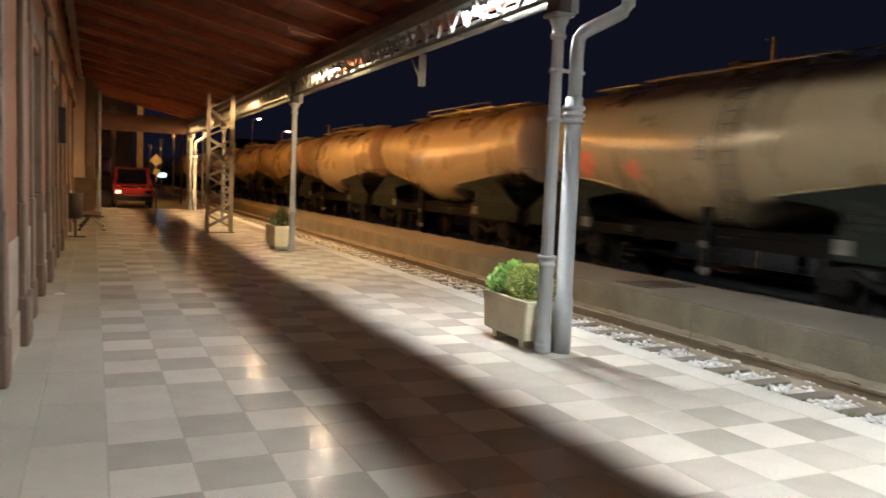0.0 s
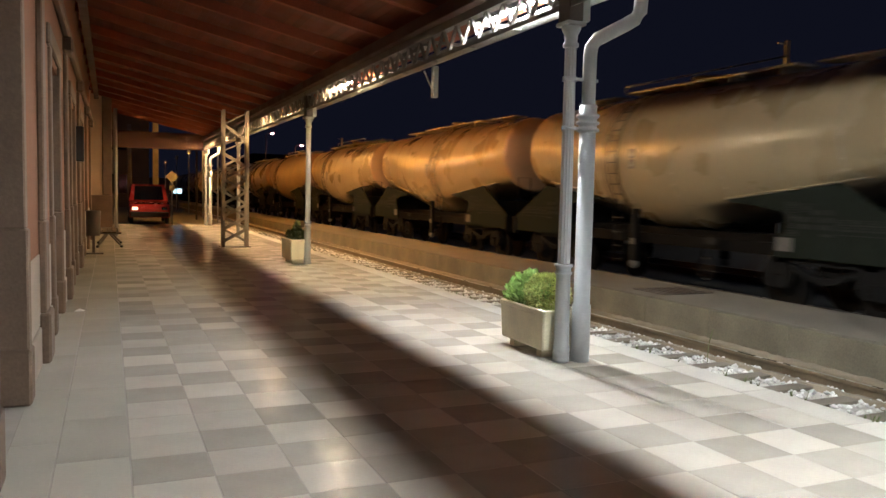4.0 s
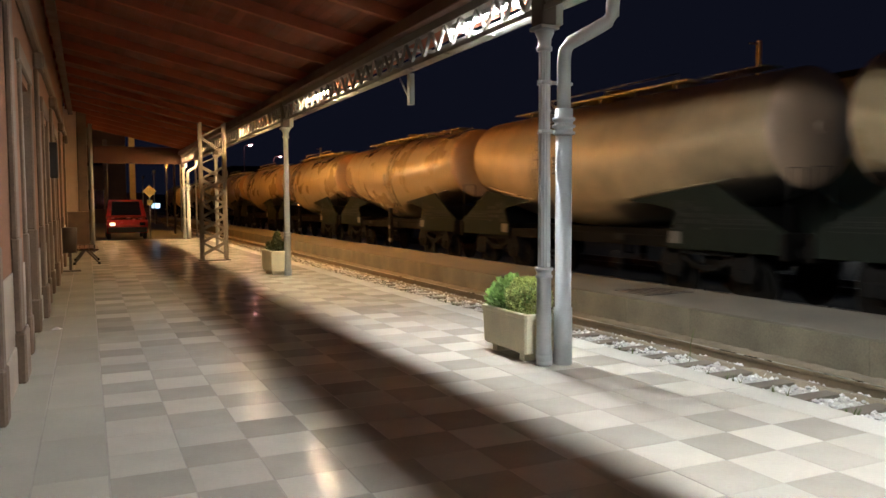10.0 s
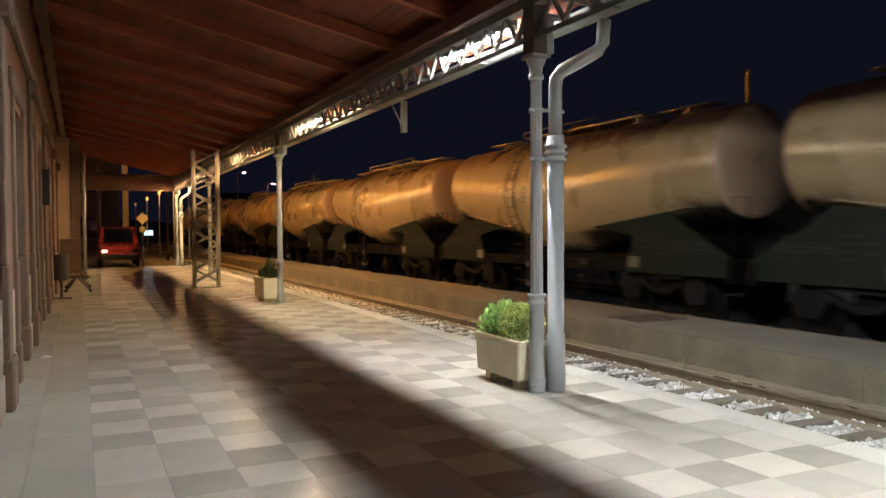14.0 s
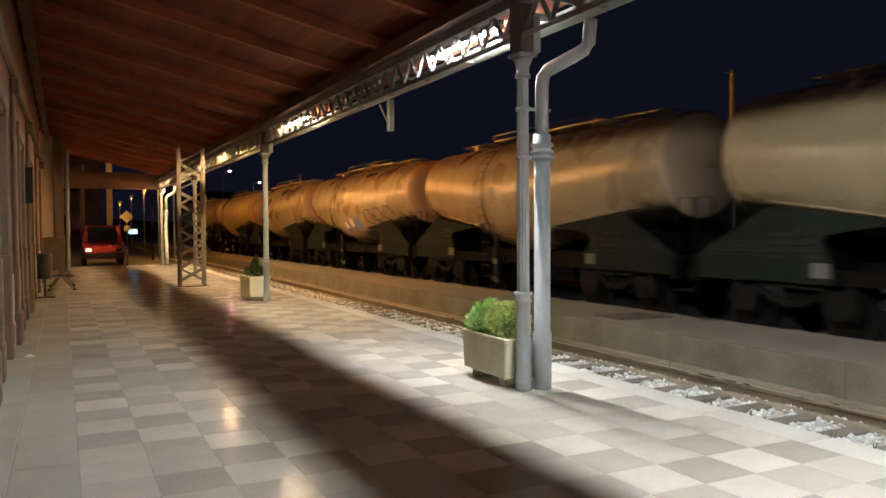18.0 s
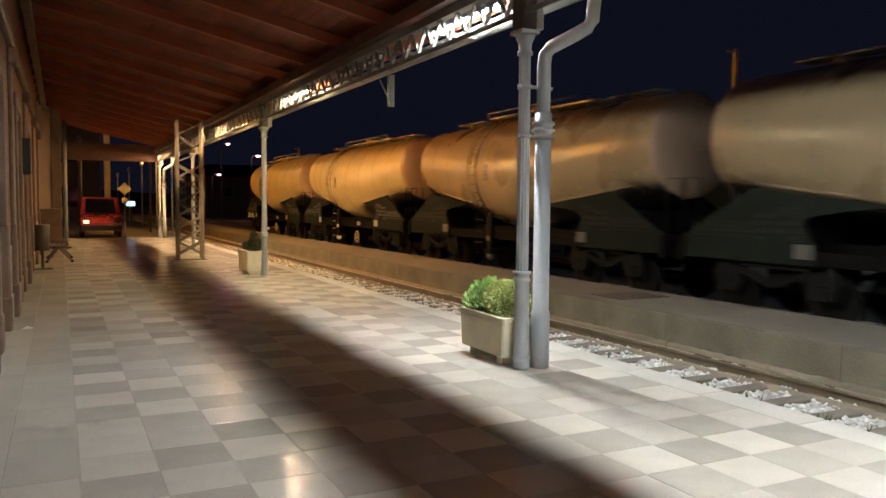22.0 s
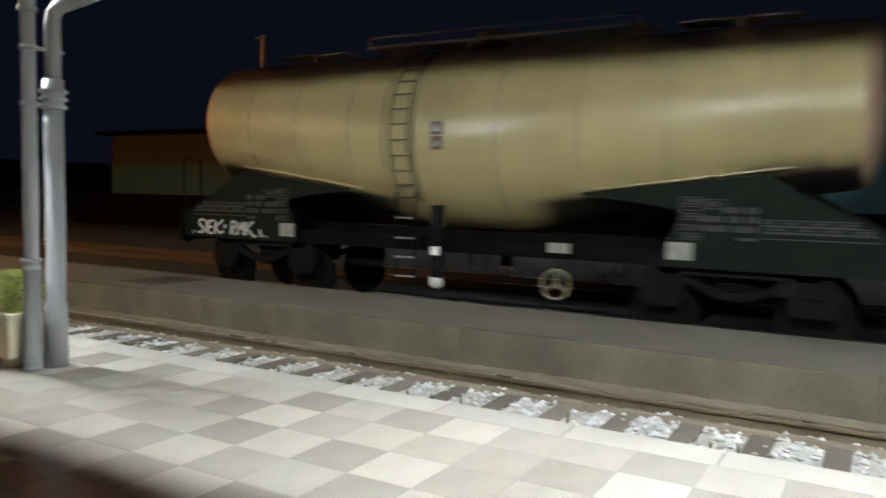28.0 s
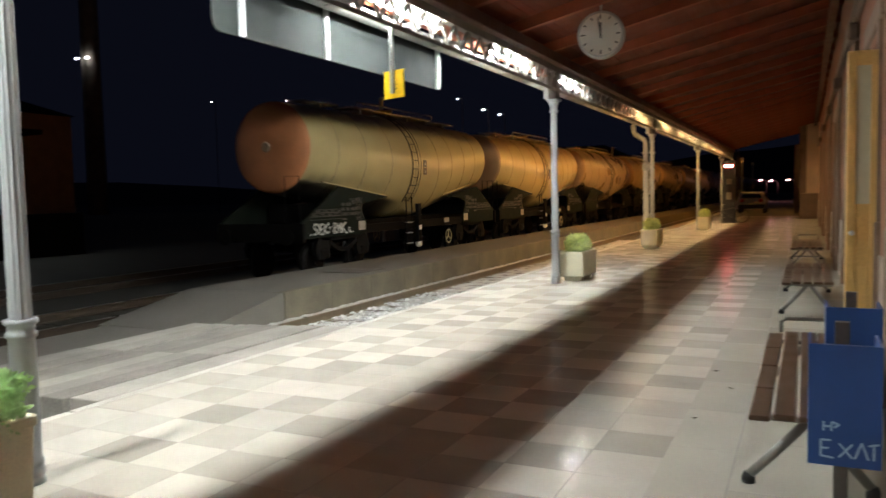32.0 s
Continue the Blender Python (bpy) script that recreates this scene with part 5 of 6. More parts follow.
    for s in (-1, 1):
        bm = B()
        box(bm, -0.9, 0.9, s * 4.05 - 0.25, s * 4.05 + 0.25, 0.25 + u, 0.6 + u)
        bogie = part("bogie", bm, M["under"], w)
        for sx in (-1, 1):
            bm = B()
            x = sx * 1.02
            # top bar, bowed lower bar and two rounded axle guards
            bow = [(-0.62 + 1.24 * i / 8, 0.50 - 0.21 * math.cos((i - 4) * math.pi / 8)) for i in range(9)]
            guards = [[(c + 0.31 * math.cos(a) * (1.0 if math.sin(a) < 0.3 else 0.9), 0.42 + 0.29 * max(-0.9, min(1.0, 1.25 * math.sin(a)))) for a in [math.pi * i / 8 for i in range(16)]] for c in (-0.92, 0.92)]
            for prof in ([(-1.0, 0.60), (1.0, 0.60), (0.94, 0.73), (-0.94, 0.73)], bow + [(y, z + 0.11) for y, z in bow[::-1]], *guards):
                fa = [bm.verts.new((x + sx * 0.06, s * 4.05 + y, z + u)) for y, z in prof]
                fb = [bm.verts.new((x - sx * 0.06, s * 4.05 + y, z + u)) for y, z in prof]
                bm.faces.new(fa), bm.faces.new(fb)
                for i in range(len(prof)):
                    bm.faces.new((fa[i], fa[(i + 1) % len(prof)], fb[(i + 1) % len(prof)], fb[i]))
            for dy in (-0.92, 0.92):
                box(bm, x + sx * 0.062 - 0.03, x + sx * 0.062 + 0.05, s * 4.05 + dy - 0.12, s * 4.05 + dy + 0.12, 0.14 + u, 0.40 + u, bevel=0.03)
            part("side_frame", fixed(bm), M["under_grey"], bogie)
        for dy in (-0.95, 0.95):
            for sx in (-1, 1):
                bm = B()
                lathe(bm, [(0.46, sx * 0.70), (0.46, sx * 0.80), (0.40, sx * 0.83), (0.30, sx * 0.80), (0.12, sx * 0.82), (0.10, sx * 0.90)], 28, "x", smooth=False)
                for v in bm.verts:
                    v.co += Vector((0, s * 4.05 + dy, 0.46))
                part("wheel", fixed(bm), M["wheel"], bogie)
    # ladders on both sides
    for sx in (-1, 1):
        r, zc = tank_at(0.95, rb)
        an0 = [math.radians(a) for a in range(-42, 80, 11)]
        bm = B()
        for d in (-0.17, 0.17):
            tube(bm, [(sx * (r + 0.07) * math.cos(a), yl + d, zc + u + (r + 0.07) * math.sin(a)) for a in an0], 0.014, 6)
        for d in (-0.27, 0.27):
            tube(bm, [(sx * (r + 0.10) * math.cos(a), yl + d, zc + u + (r + 0.10) * math.sin(a)) for a in an0[:-1]], 0.009, 5)
        part("ladder_rail", bm, M["ladder"], w, "dark ladder rails")
        for a in range(-40, 78, 9):
            an = math.radians(a)
            c = (sx * (r + 0.07) * math.cos(an), yl, zc + u + (r + 0.07) * math.sin(an))
            bm = B()
            beam(bm, (c[0], yl - 0.17, c[2]), (c[0], yl + 0.17, c[2]), 0.022)
            part("rung", bm, M["ladder"], w)
        xs = sx * 1.27
        bm = B()
        for d in (-0.17, 0.17):
            box(bm, xs - 0.012, xs + 0.012, yl + d - 0.012, yl + d + 0.012, 0.24 + u, 1.62 + u)
        part("step_ladder", bm, M["under_grey"], w)
        for z in (0.28, 0.58, 0.88, 1.20):
            bm = B()
            box(bm, xs - 0.03, xs + 0.03, yl - 0.17, yl + 0.17, z + u, z + 0.025 + u)
            part("step", bm, M["step"], w, "pale worn step")
        # brake post with white marks
        yb = yl - 0.58
        bm = B()
        box(bm, xs - 0.06, xs + 0.06, yb - 0.09, yb + 0.09, 0.30 + u, 1.42 + u, bevel=0.01)
        part("valve_box", bm, M["under_grey"], w)
        bm = B()
        box(bm, xs + sx * 0.062 - 0.002, xs + sx * 0.062 + 0.002, yb - 0.08, yb + 0.08, 0.66 + u, 0.79 + u)
        part("white_plate", bm, M["white_paint"], w, "small white panel")
        bm = B()
        lathe(bm, [(0.02, -0.1), (0.09, -0.06), (0.105, 0), (0.09, 0.06), (0.02, 0.1)], 10)
        for v in bm.verts:
            v.co += Vector((xs, yb, 0.24 + u))
        part("coupling_cap", bm, M["white_paint"], w, "white painted hose cap")
        # hand wheel
        yh = -1.70
        bm = B()
        tube(bm, [(sx * 1.32, yh + 0.21 * math.cos(a * math.pi / 12), 0.36 + u + 0.21 * math.sin(a * math.pi / 12)) for a in range(25)], 0.016, 6)
        for k in range(3):
            a = math.radians(90 + 120 * k)
            beam(bm, (sx * 1.30, yh, 0.36 + u), (sx * 1.32, yh + 0.21 * math.cos(a), 0.36 + u + 0.21 * math.sin(a)), 0.025)
        part("hand_wheel", bm, M["wheel_ring"], w, "pale yellow brake hand wheel")
        bm = B()
        box(bm, sx * 1.26 - 0.006, sx * 1.26 + 0.006, yh - 0.17, yh + 0.15, 0.80 + u, 0.94 + u)
        part("brake_plate", bm, M["plate_pale"], w, "pale data plate")
        # hazard labels on the tank
        rr, zz = tank_at(0.3, rb)
        for z, h, m in ((2.58, 0.20, "label_dark"), (2.36, 0.20, "label_red")):
            k = (z - zz) / rr
            x = sx * (rr * math.sqrt(1 - k * k) + 0.012)
            bm = B()
            box(bm, x - 0.008, x + 0.008, yl - 0.76, yl - 0.56, z - h / 2 + u, z + h / 2 + u)
            lab = part("label", bm, M[m], w, "dark hazard label")
            bm = B()
            q = [bm.verts.new((x + sx * 0.0095, yl - 0.66 + a, z + b + u)) for a, b in ((-0.06, -0.05), (0.06, -0.05), (0, 0.06))]
            bm.faces.new(q)
            part("symbol", bm, M["plate_pale"], lab)
    # walkway on top
    zt = 4.08 + u
    bm = B()
    box(bm, -0.32, 0.32, -2.6, 2.3, zt, zt + 0.05)
    for y in (-2.3, -1.0, 0.3, 1.8):
        box(bm, -0.3, 0.3, y - 0.03, y + 0.03, zt - 0.18, zt)
    part("walkway", bm, M["walkway"], w, "grey grating walkway")
    for y in (-3.8, 3.6):
        bm = B()
        r, zc = tank_at(y, rb)
        box(bm, -0.25, 0.25, y - 0.8, y + 0.8, zc + r + u + 0.10, zc + r + u + 0.13)
        box(bm, -0.2, 0.2, y - 0.05, y + 0.05, zc + r + u - 0.05, zc + r + u + 0.10)
        part("catwalk", bm, M["walkway"], w)
    bm = B()
    tube(bm, [(-0.42, -2.5, zt + 0.04), (-0.42, -2.5, zt + 0.16), (-0.42, 2.2, zt + 0.16), (-0.42, 2.2, zt + 0.04)], 0.02, 6)
    part("handrail", bm, M["walkway"], w)
    bm = B()
    lathe(bm, [(0.26, zt - 0.2), (0.26, zt + 0.10), (0.30, zt + 0.11), (0.30, zt + 0.15)], 16)
    part("dome_lid", bm, M["tank"], w)
    # end rails
    for s in (-1, 1):
        bm = B()
        tube(bm, [(-1.15, s * 5.98, 1.05 + u), (-1.15, s * 5.98, 2.15 + u), (-0.75, s * 5.98, 2.15 + u), (-0.75, s * 5.98, 1.05 + u)], 0.015, 6)
        part("end_rail", bm, M["under_grey"], w)
    return w


def on_tank(w, pts_list, material, name, label, y, z, s, wid=0.05, tall=0.0):
    """Painted strokes on the camera side of the tank, or of the side plate when y is past it."""
    bm = B()
    for pts in pts_list:
        q = []
        for a, b in pts:
            yy, zz = y - a * s - b * tall * 0.12, z + b * (tall or s)
            if zz < 1.3 and yy > 3:
                x = -1.2075
            else:
                r, zc = tank_at(yy)
                k = max(-0.95, min(0.95, (zz - zc) / r))
                x = -(r * math.sqrt(1 - k * k) + 0.012)
            q.append((x, yy, zz + UP))
        for a, b in zip(q, q[1:]):
            beam(bm, a, b, wid, 0.006, up=(1, 0, 0))
    return part(name, bm, material, w, label)


PITCH = 12.45
N_WAGONS = 17
TURNED = (7, 10, 13, 15)     # wagons coupled the other way round
cone = wagon("cone")
last = wagon("cone", 0.86)
round_one = wagon("round")
wagons = []
for i in range(N_WAGONS):
    wagons.append(last if i == 0 else cone if i == 1 else round_one if i == 8 else copy_thing(cone, Matrix()))
# the older wagons are grimy down to their steps and plates
for w in wagons[2:]:
    for c in w.children_recursive:
        kind = c.name.split(".")[0]
        if kind in ("hand_wheel", "coupling_cap", "white_plate", "brake_plate", "step", "lettering"):
            me = c.data.copy()
            me.materials.clear()
            me.materials.append(M["grime_pale" if kind in ("coupling_cap", "white_plate") else "grime" if kind != "lettering" else "stencil_grimy"])
            c.data = me
# the last wagons have cleaner paint
for w in wagons[:2]:
    for c in w.children:
        if c.name.split(".")[0] in ("tank", "flange", "seam"):
            me = c.data.copy()
            me.materials.clear()
            me.materials.append(M["seam_clean" if c.name.startswith("seam") else "tank_clean"])
            c.data = me
# last wagon: rust-brown end and white tags on the dark side plate
for c in last.children:
    if c.name.startswith("tank_end") and max(v.co.y for v in c.data.vertices) > 0:
        me = c.data.copy()
        me.materials.clear()
        me.materials.append(M["tank_rust"])
        c.data = me
        c["label"] = "rusty orange-brown dished end"
tag_strokes = [
    [(0.9, 0.9), (0.5, 1.0), (0.1, 0.9), (0.3, 0.55), (0.8, 0.45), (0.7, 0.1), (0.1, 0.1)],
    [(1.2, 0.95), (1.15, 0.1)],
    [(2.1, 0.95), (1.5, 0.9), (1.5, 0.1), (2.1, 0.05)], [(1.5, 0.5), (2.0, 0.5)],
    [(2.4, 0.95), (2.4, 0.05)], [(3.4, 1.0), (2.4, 0.5), (3.1, 0.1), (3.6, 0.25)],
    [(3.6, 0.7), (3.75, 0.45)], [(3.8, 0.7), (3.6, 0.5)],
    [(4.6, 0.05), (4.6, 0.95), (5.2, 0.9), (5.1, 0.55), (4.6, 0.5), (5.2, 0.05)],
    [(5.5, 0.05), (5.6, 0.9), (5.9, 0.4), (6.2, 0.95), (6.3, 0.05)],
    [(6.6, 0.95), (6.6, 0.05)], [(7.4, 1.0), (6.6, 0.5), (7.1, 0.3), (7.6, 0.0), (8.0, 0.05)],
    [(-0.4, 0.1), (-0.3, 0.1)], [(-0.7, 0.1), (-0.6, 0.1)], [(8.3, 0.5), (8.5, 0.1), (8.9, 0.05)], [(9.2, 0.05), (9.3, 0.05)]]
for pts in tag_strokes:
    on_tank(last, [pts], M["spray_grey"], "graffiti", "pale sprayed graffiti stroke", 5.56, 0.76, 0.187, 0.042, 0.27)



def blot(w, y, z, wy, wz, material, seed, label, side=-1, lift=0.010):
    """An irregular sprayed patch that follows the tank."""
    r = random.Random(seed)
    bm = B()
    n = 14
    rim = []
    for i in range(n):
        a = 2 * math.pi * i / n
        k = r.uniform(0.7, 1.1)
        rim.append((y + wy * k * math.cos(a), z + wz * k * math.sin(a)))

    def on(yy, zz):
        rr, zc = tank_at(yy)
        q = max(-0.95, min(0.95, (zz - zc) / rr))
        return bm.verts.new((side * (rr * math.sqrt(1 - q * q) + lift), yy, zz + UP))
    c = on(y, z)
    mid = [on(y + (a - y) * 0.55, z + (b - z) * 0.55) for a, b in rim]
    out = [on(a, b) for a, b in rim]
    for i in range(n):
        j = (i + 1) % n
        bm.faces.new((c, mid[i], mid[j]))
        bm.faces.new((mid[i], out[i], out[j], mid[j]))
    return part("graffiti", bm, M[material], w, label)


blot(wagons[13], -3.6, 2.25, -0.55, 0.34, "spray_red", 1, "faded red graffiti patch", 1)
blot(wagons[13], -1.6, 2.1, -0.3, 0.25, "spray_red", 2, "faded red graffiti patch", 1)
# a painted piece low on the fourth wagon: pale block letters edged in blue, then outlined brown ones
for k, (y, z, wy, wz) in enumerate(((-0.05, 1.72, 0.34, 0.24), (-0.72, 1.80, 0.30, 0.26), (-1.22, 1.84, 0.30, 0.22))):
    blot(wagons[3], y, z, wy, wz, "spray_blue", 30 + k, "blue graffiti patch")
for k, (y, z, wy, wz) in enumerate(((-0.02, 1.75, 0.20, 0.16), (-0.70, 1.84, 0.19, 0.18))):
    blot(wagons[3], y, z, wy, wz, "white_paint", 40 + k, "white graffiti letter", lift=0.016)
for k in range(3):
    y0 = -2.0 - 0.78 * k
    blot(wagons[3], y0 - 0.3, 2.06 + 0.05 * k, 0.30, 0.22, "spray_brown", 50 + k, "faded brown graffiti letter")
    ring = [(0.30 + 0.34 * math.cos(a * math.pi / 5 + 0.3 * (a % 2)), 0.05 * k + 0.27 * math.sin(a * math.pi / 5)) for a in range(11)]
    on_tank(wagons[3], [ring], M["black"], "graffiti", "black graffiti outline", y0, 2.06, 1.0, 0.05)


# ---- vehicles at the platform's ends ----
def hatchback(name, label, paint, m, van=False, tail=True):
    c = thing(name, label, "car", at=m)
    h = 1.86 if van else 1.48
    L, W = 4.3, 0.88
    side = [(-2.15, 0.32), (-2.18, 0.75), (-2.05, 1.02), (-1.82, h - 0.06), (-1.6, h), (0.55 if van else 0.1, h), (1.10, 1.08), (1.95, 0.92), (2.15, 0.70), (2.15, 0.32)]
    bm = B()
    rows_ = []
    for x, k in ((-W, 0.90), (-W * 0.97, 1.0), (0, 1.0), (W * 0.97, 1.0), (W, 0.90)):
        rows_.append([bm.verts.new((x * (1.0 if z < 1.1 else 0.86), y * (0.985 if abs(x) == W else 1), z if abs(x) < W else min(z, h - 0.05))) for y, z in side])
    for a, b in zip(rows_, rows_[1:]):
        for i in range(len(side)):
            f = bm.faces.new((a[i], a[(i + 1) % len(side)], b[(i + 1) % len(side)], b[i]))
            f.smooth = False
    bm.faces.new(rows_[0]), bm.faces.new(rows_[-1][::-1])
    part("body", fixed(bm), M[paint], c)
    bm = B()
    q = [(-0.66, -2.09, 1.06), (0.66, -2.09, 1.06), (0.58, -1.87, h - 0.14), (-0.58, -1.87, h - 0.14)]
    bm.faces.new([bm.verts.new((x, y - 0.012, z)) for x, y, z in q])
    part("rear_window", bm, M["glass_dark"], c, "dark glass")
    bm = B()
    q = [(-0.66, 1.14, 1.10), (0.66, 1.14, 1.10), (0.6, 0.62 if van else 0.24, h - 0.10), (-0.6, 0.62 if van else 0.24, h - 0.10)]
    bm.faces.new([bm.verts.new((x, y + 0.05, z + 0.02)) for x, y, z in q])
    part("windscreen", bm, M["glass_dark"], c, "dark glass")
    for s in (-1, 1):
        bm = B()
        x = s * W * 0.875 + s * 0.02
        for y0, y1 in ((-1.55, -0.55), (-0.48, 0.5)):
            bm.faces.new([bm.verts.new(p) for p in ((x + s * 0.10, y0, 1.06), (x + s * 0.10, y1 + 0.2, 1.06), (x, y1, h - 0.14), (x, y0, h - 0.14))])
        part("side_window", bm, M["glass_dark"], c, "dark glass")
        bm = B()
        box(bm, s * 0.60 - 0.14, s * 0.60 + 0.14, -2.20, -2.13, 0.78, 0.98, bevel=0.02)
        part("tail_light", bm, M["tail_on"] if tail else M["tail_off"], c, "red tail light")
        bm = B()
        box(bm, s * 0.64 - 0.12, s * 0.64 + 0.12, 2.08, 2.17, 0.66, 0.80, bevel=0.02)
        part("headlight", bm, M["side_lamp"] if van and s > 0 else M["glass_dark"], c, "lit side lamp" if van and s > 0 else "")
        for y in (-1.3, 1.32):
            bm = B()
            lathe(bm, [(0.25, s * 0.70), (0.315, s * 0.71), (0.315, s * 0.87), (0.25, s * 0.88)], 20, "x")
            for v in bm.verts:
                v.co += Vector((0, y, 0.315))
            wh = part("wheel", bm, M["rubber"], c)
            bm = B()
            lathe(bm, [(0.19, s * 0.882), (0.05, s * 0.886)], 14, "x")
            for v in bm.verts:
                v.co += Vector((0, y, 0.315))
            part("rim", bm, M["alu"], wh)
    bm = B()
    box(bm, -0.84, 0.84, -2.24, -2.10, 0.34, 0.62, bevel=0.03)
    part("rear_bumper", bm, M["black"], c)
    bm = B()
    box(bm, -0.84, 0.84, 2.08, 2.22, 0.34, 0.58, bevel=0.03)
    part("front_bumper", bm, M["black"], c)
    bm = B()
    box(bm, -0.26, 0.26, -2.252, -2.243, 0.64, 0.74)
    part("number_plate", bm, M["white_paint"], c)
    return c


hatchback("red_van", "red van parked beyond the end of the platform", "red_car", pose(1.65, 40.4, -0.02, 0, 0, 180), van=True, tail=False)
hatchback("silver_car", "silver car parked beyond the platform", "silver_car", pose(3.3, -58.5, -0.02, 0, 0, 180), tail=False)
slab("road_far", "dark asphalt road beyond the platform", "road", "asphalt", -14, 5.3, 37.6, 140, -0.9, -0.03)
slab("road_back", "dark asphalt yard beyond the platform", "road", "asphalt", -14, 5.3, -140, -50, -0.9, -0.03)

# added building; hides the sky so the platform's end stays dark
bm = B()
box(bm, -16, 3.2, 74, 86, -0.5, 9.5, bevel=0.05)
eh = tagged(part("end_house", bm, M["plaster_dark"]), "dark plastered building added to hide the sky beyond the road", "house")
for i in range(5):
    for z in (1.2, 5.0):
        bm = B()
        box(bm, -13.6 + 3.4 * i, -12.2 + 3.4 * i, 73.96, 74.02, z, z + 1.7)
        part("window", bm, M["glass_dark"], eh)

# yellow diamond sign and the posts behind it
sg = thing("priority_sign", "yellow diamond road sign on a thin grey post", "sign", at=pose(2.62, 38.1, -0.03))
bm = B()
tube(bm, [(0, 0, 0), (0, 0, 2.5)], 0.03, 8)
part("post", bm, M["steel_grey"], sg)
bm = B()
box(bm, -0.21, 0.21, -0.01, 0.01, -0.21, 0.21, bevel=0.005, m=Matrix.Translation((0, -0.045, 2.25)) @ Matrix.Rotation(math.pi / 4, 4, "Y"))
part("diamond", bm, M["sign_face"], sg)
bm = B()
box(bm, -0.13, 0.13, -0.055, -0.038, 1.60, 1.85)
part("plate", bm, M["sign_face"], sg)
bm = B()
box(bm, -0.7, 4.1, Y1 - 0.25, Y1 - 0.05, 3.45, 4.2)
tagged(part("end_beam", bm, M["wood_dark"]), "dark timber beam closing the canopy end", "beam", kind="structure")
for x, y, w, h in ((0.9, 44, 0.20, 5.0), (2.5, 50, 0.34, 6.0), (0.5, -56, 0.3, 4.5)):
    bm = B()
    box(bm, -w / 2, w / 2, -0.15, 0.15, -0.05, h, bevel=0.02)
    ob = tagged(part("gate_pillar", bm, M["lattice"]), "pale stone gate pillar beyond the platform", "pillar", "gate pillars")
    ob.location = (x, y, 0)


# ---- lamps, masts and distance ----
def street_lamp(x, y, h, arm, glow, r=0.16):
    p = thing("street_lamp", "tall thin lamp post with a glowing head", "lamp post", "yard lamps", at=pose(x, y, -0.56))
    bm = B()
    tube(bm, [(0, 0, 0), (0, 0, h - 0.4), (arm * 0.3, 0, h - 0.05), (arm, 0, h)], 0.06, 8)
    part("post", bm, M["steel_dark"], p)
    bm = B()
    box(bm, arm - 0.1, arm + 0.5, -0.12, 0.12, h - 0.02, h + 0.08, bevel=0.03)
    part("head", bm, M["steel_dark"], p)
    bm = B()
    lathe(bm, [(r * 0.5, h - 0.10), (r, h - 0.06), (r, h - 0.025)], 10)
    for v in bm.verts:
        v.co.x += arm + 0.2
    part("lens", bm, M[glow], p, "glowing lens")
    return p


for x, y, z, g in ((18.2, 95, 8.7, "lamp_pink"), (21.8, 95, 7.4, "lamp_pink"), (17.1, 95, 5.0, "lamp_pink"), (23.7, 95, 4.9, "lamp_white"), (28.5, 95, 4.8, "lamp_pink"), (28.9, 95, 1.4, "lamp_white"), (24.0, 95, 1.5, "lamp_orange"),
                   (5.4, -110, 2.8, "lamp_pink"), (4.1, -110, 2.7, "lamp_pink"), (2.0, -110, 2.8, "lamp_pink"), (97.8, -110, 19.7, "lamp_white"), (81.1, -110, 18.7, "lamp_white"), (48.9, -110, 16.6, "lamp_white"), (41.9, -110, 13.8, "lamp_white"), (44.6, -110, 14.7, "lamp_white")):
    street_lamp(x - 0.8, y, z + 0.62, 0.6, g, 0.16 if y > 0 else 0.13)

# pale tower with two lights, far off
tw = thing("tower", "faint broad concrete tower with two white lights", "tower", at=pose(131, -112.5, -0.6))
bm = B()
lathe(bm, [(2.0, 0), (1.8, 26), (1.7, 60)], 20)
part("shaft", bm, M["plaster_dark"], tw)
for x in (-1.4, 1.5):
    bm = B()
    box(bm, x - 0.25, x + 0.25, 1.9, 2.2, 31.3, 31.5)
    part("lamp", bm, M["lamp_white"], tw, "white lamp")

# bicycle leaning by the panel
bk = thing("bicycle", "dark bicycle standing beside the upright panel", "bicycle", at=pose(BIKE_X, BIKE_Y, 0, 0, 6, 8))
for x in (-0.5, 0.5):
    bm = B()
    tube(bm, [(x + 0.33 * math.cos(k * math.pi / 14), 0, 0.345 + 0.33 * math.sin(k * math.pi / 14)) for k in range(29)], 0.016, 6)
    whl = part("wheel", bm, M["rubber"], bk)
    bm = B()
    for k in range(8):
        an = k * math.pi / 4
        beam(bm, (x, 0, 0.345), (x + 0.31 * math.cos(an), 0, 0.345 + 0.31 * math.sin(an)), 0.005)
    part("spokes", bm, M["alu"], whl)
bm = B()
for p in ([(-0.5, 0, 0.345), (-0.05, 0, 0.30), (-0.18, 0, 0.82), (-0.5, 0, 0.345)], [(-0.05, 0, 0.30), (0.34, 0, 0.70), (-0.16, 0, 0.75)], [(0.5, 0, 0.345), (0.34, 0, 0.70), (0.30, 0, 0.90)], [(-0.18, 0, 0.82), (-0.20, 0, 0.92)]):
    tube(bm, p, 0.017, 6)
part("frame", bm, M["steel_dark"], bk)
bm = B()
tube(bm, [(0.24, -0.27, 0.95), (0.32, -0.2, 0.96), (0.30, 0, 0.91), (0.32, 0.2, 0.96), (0.24, 0.27, 0.95)], 0.013, 6)
part("handlebar", bm, M["alu"], bk)
bm = B()
box(bm, -0.33, -0.07, -0.06, 0.06, 0.92, 0.97, bevel=0.02)
part("saddle", bm, M["black"], bk)

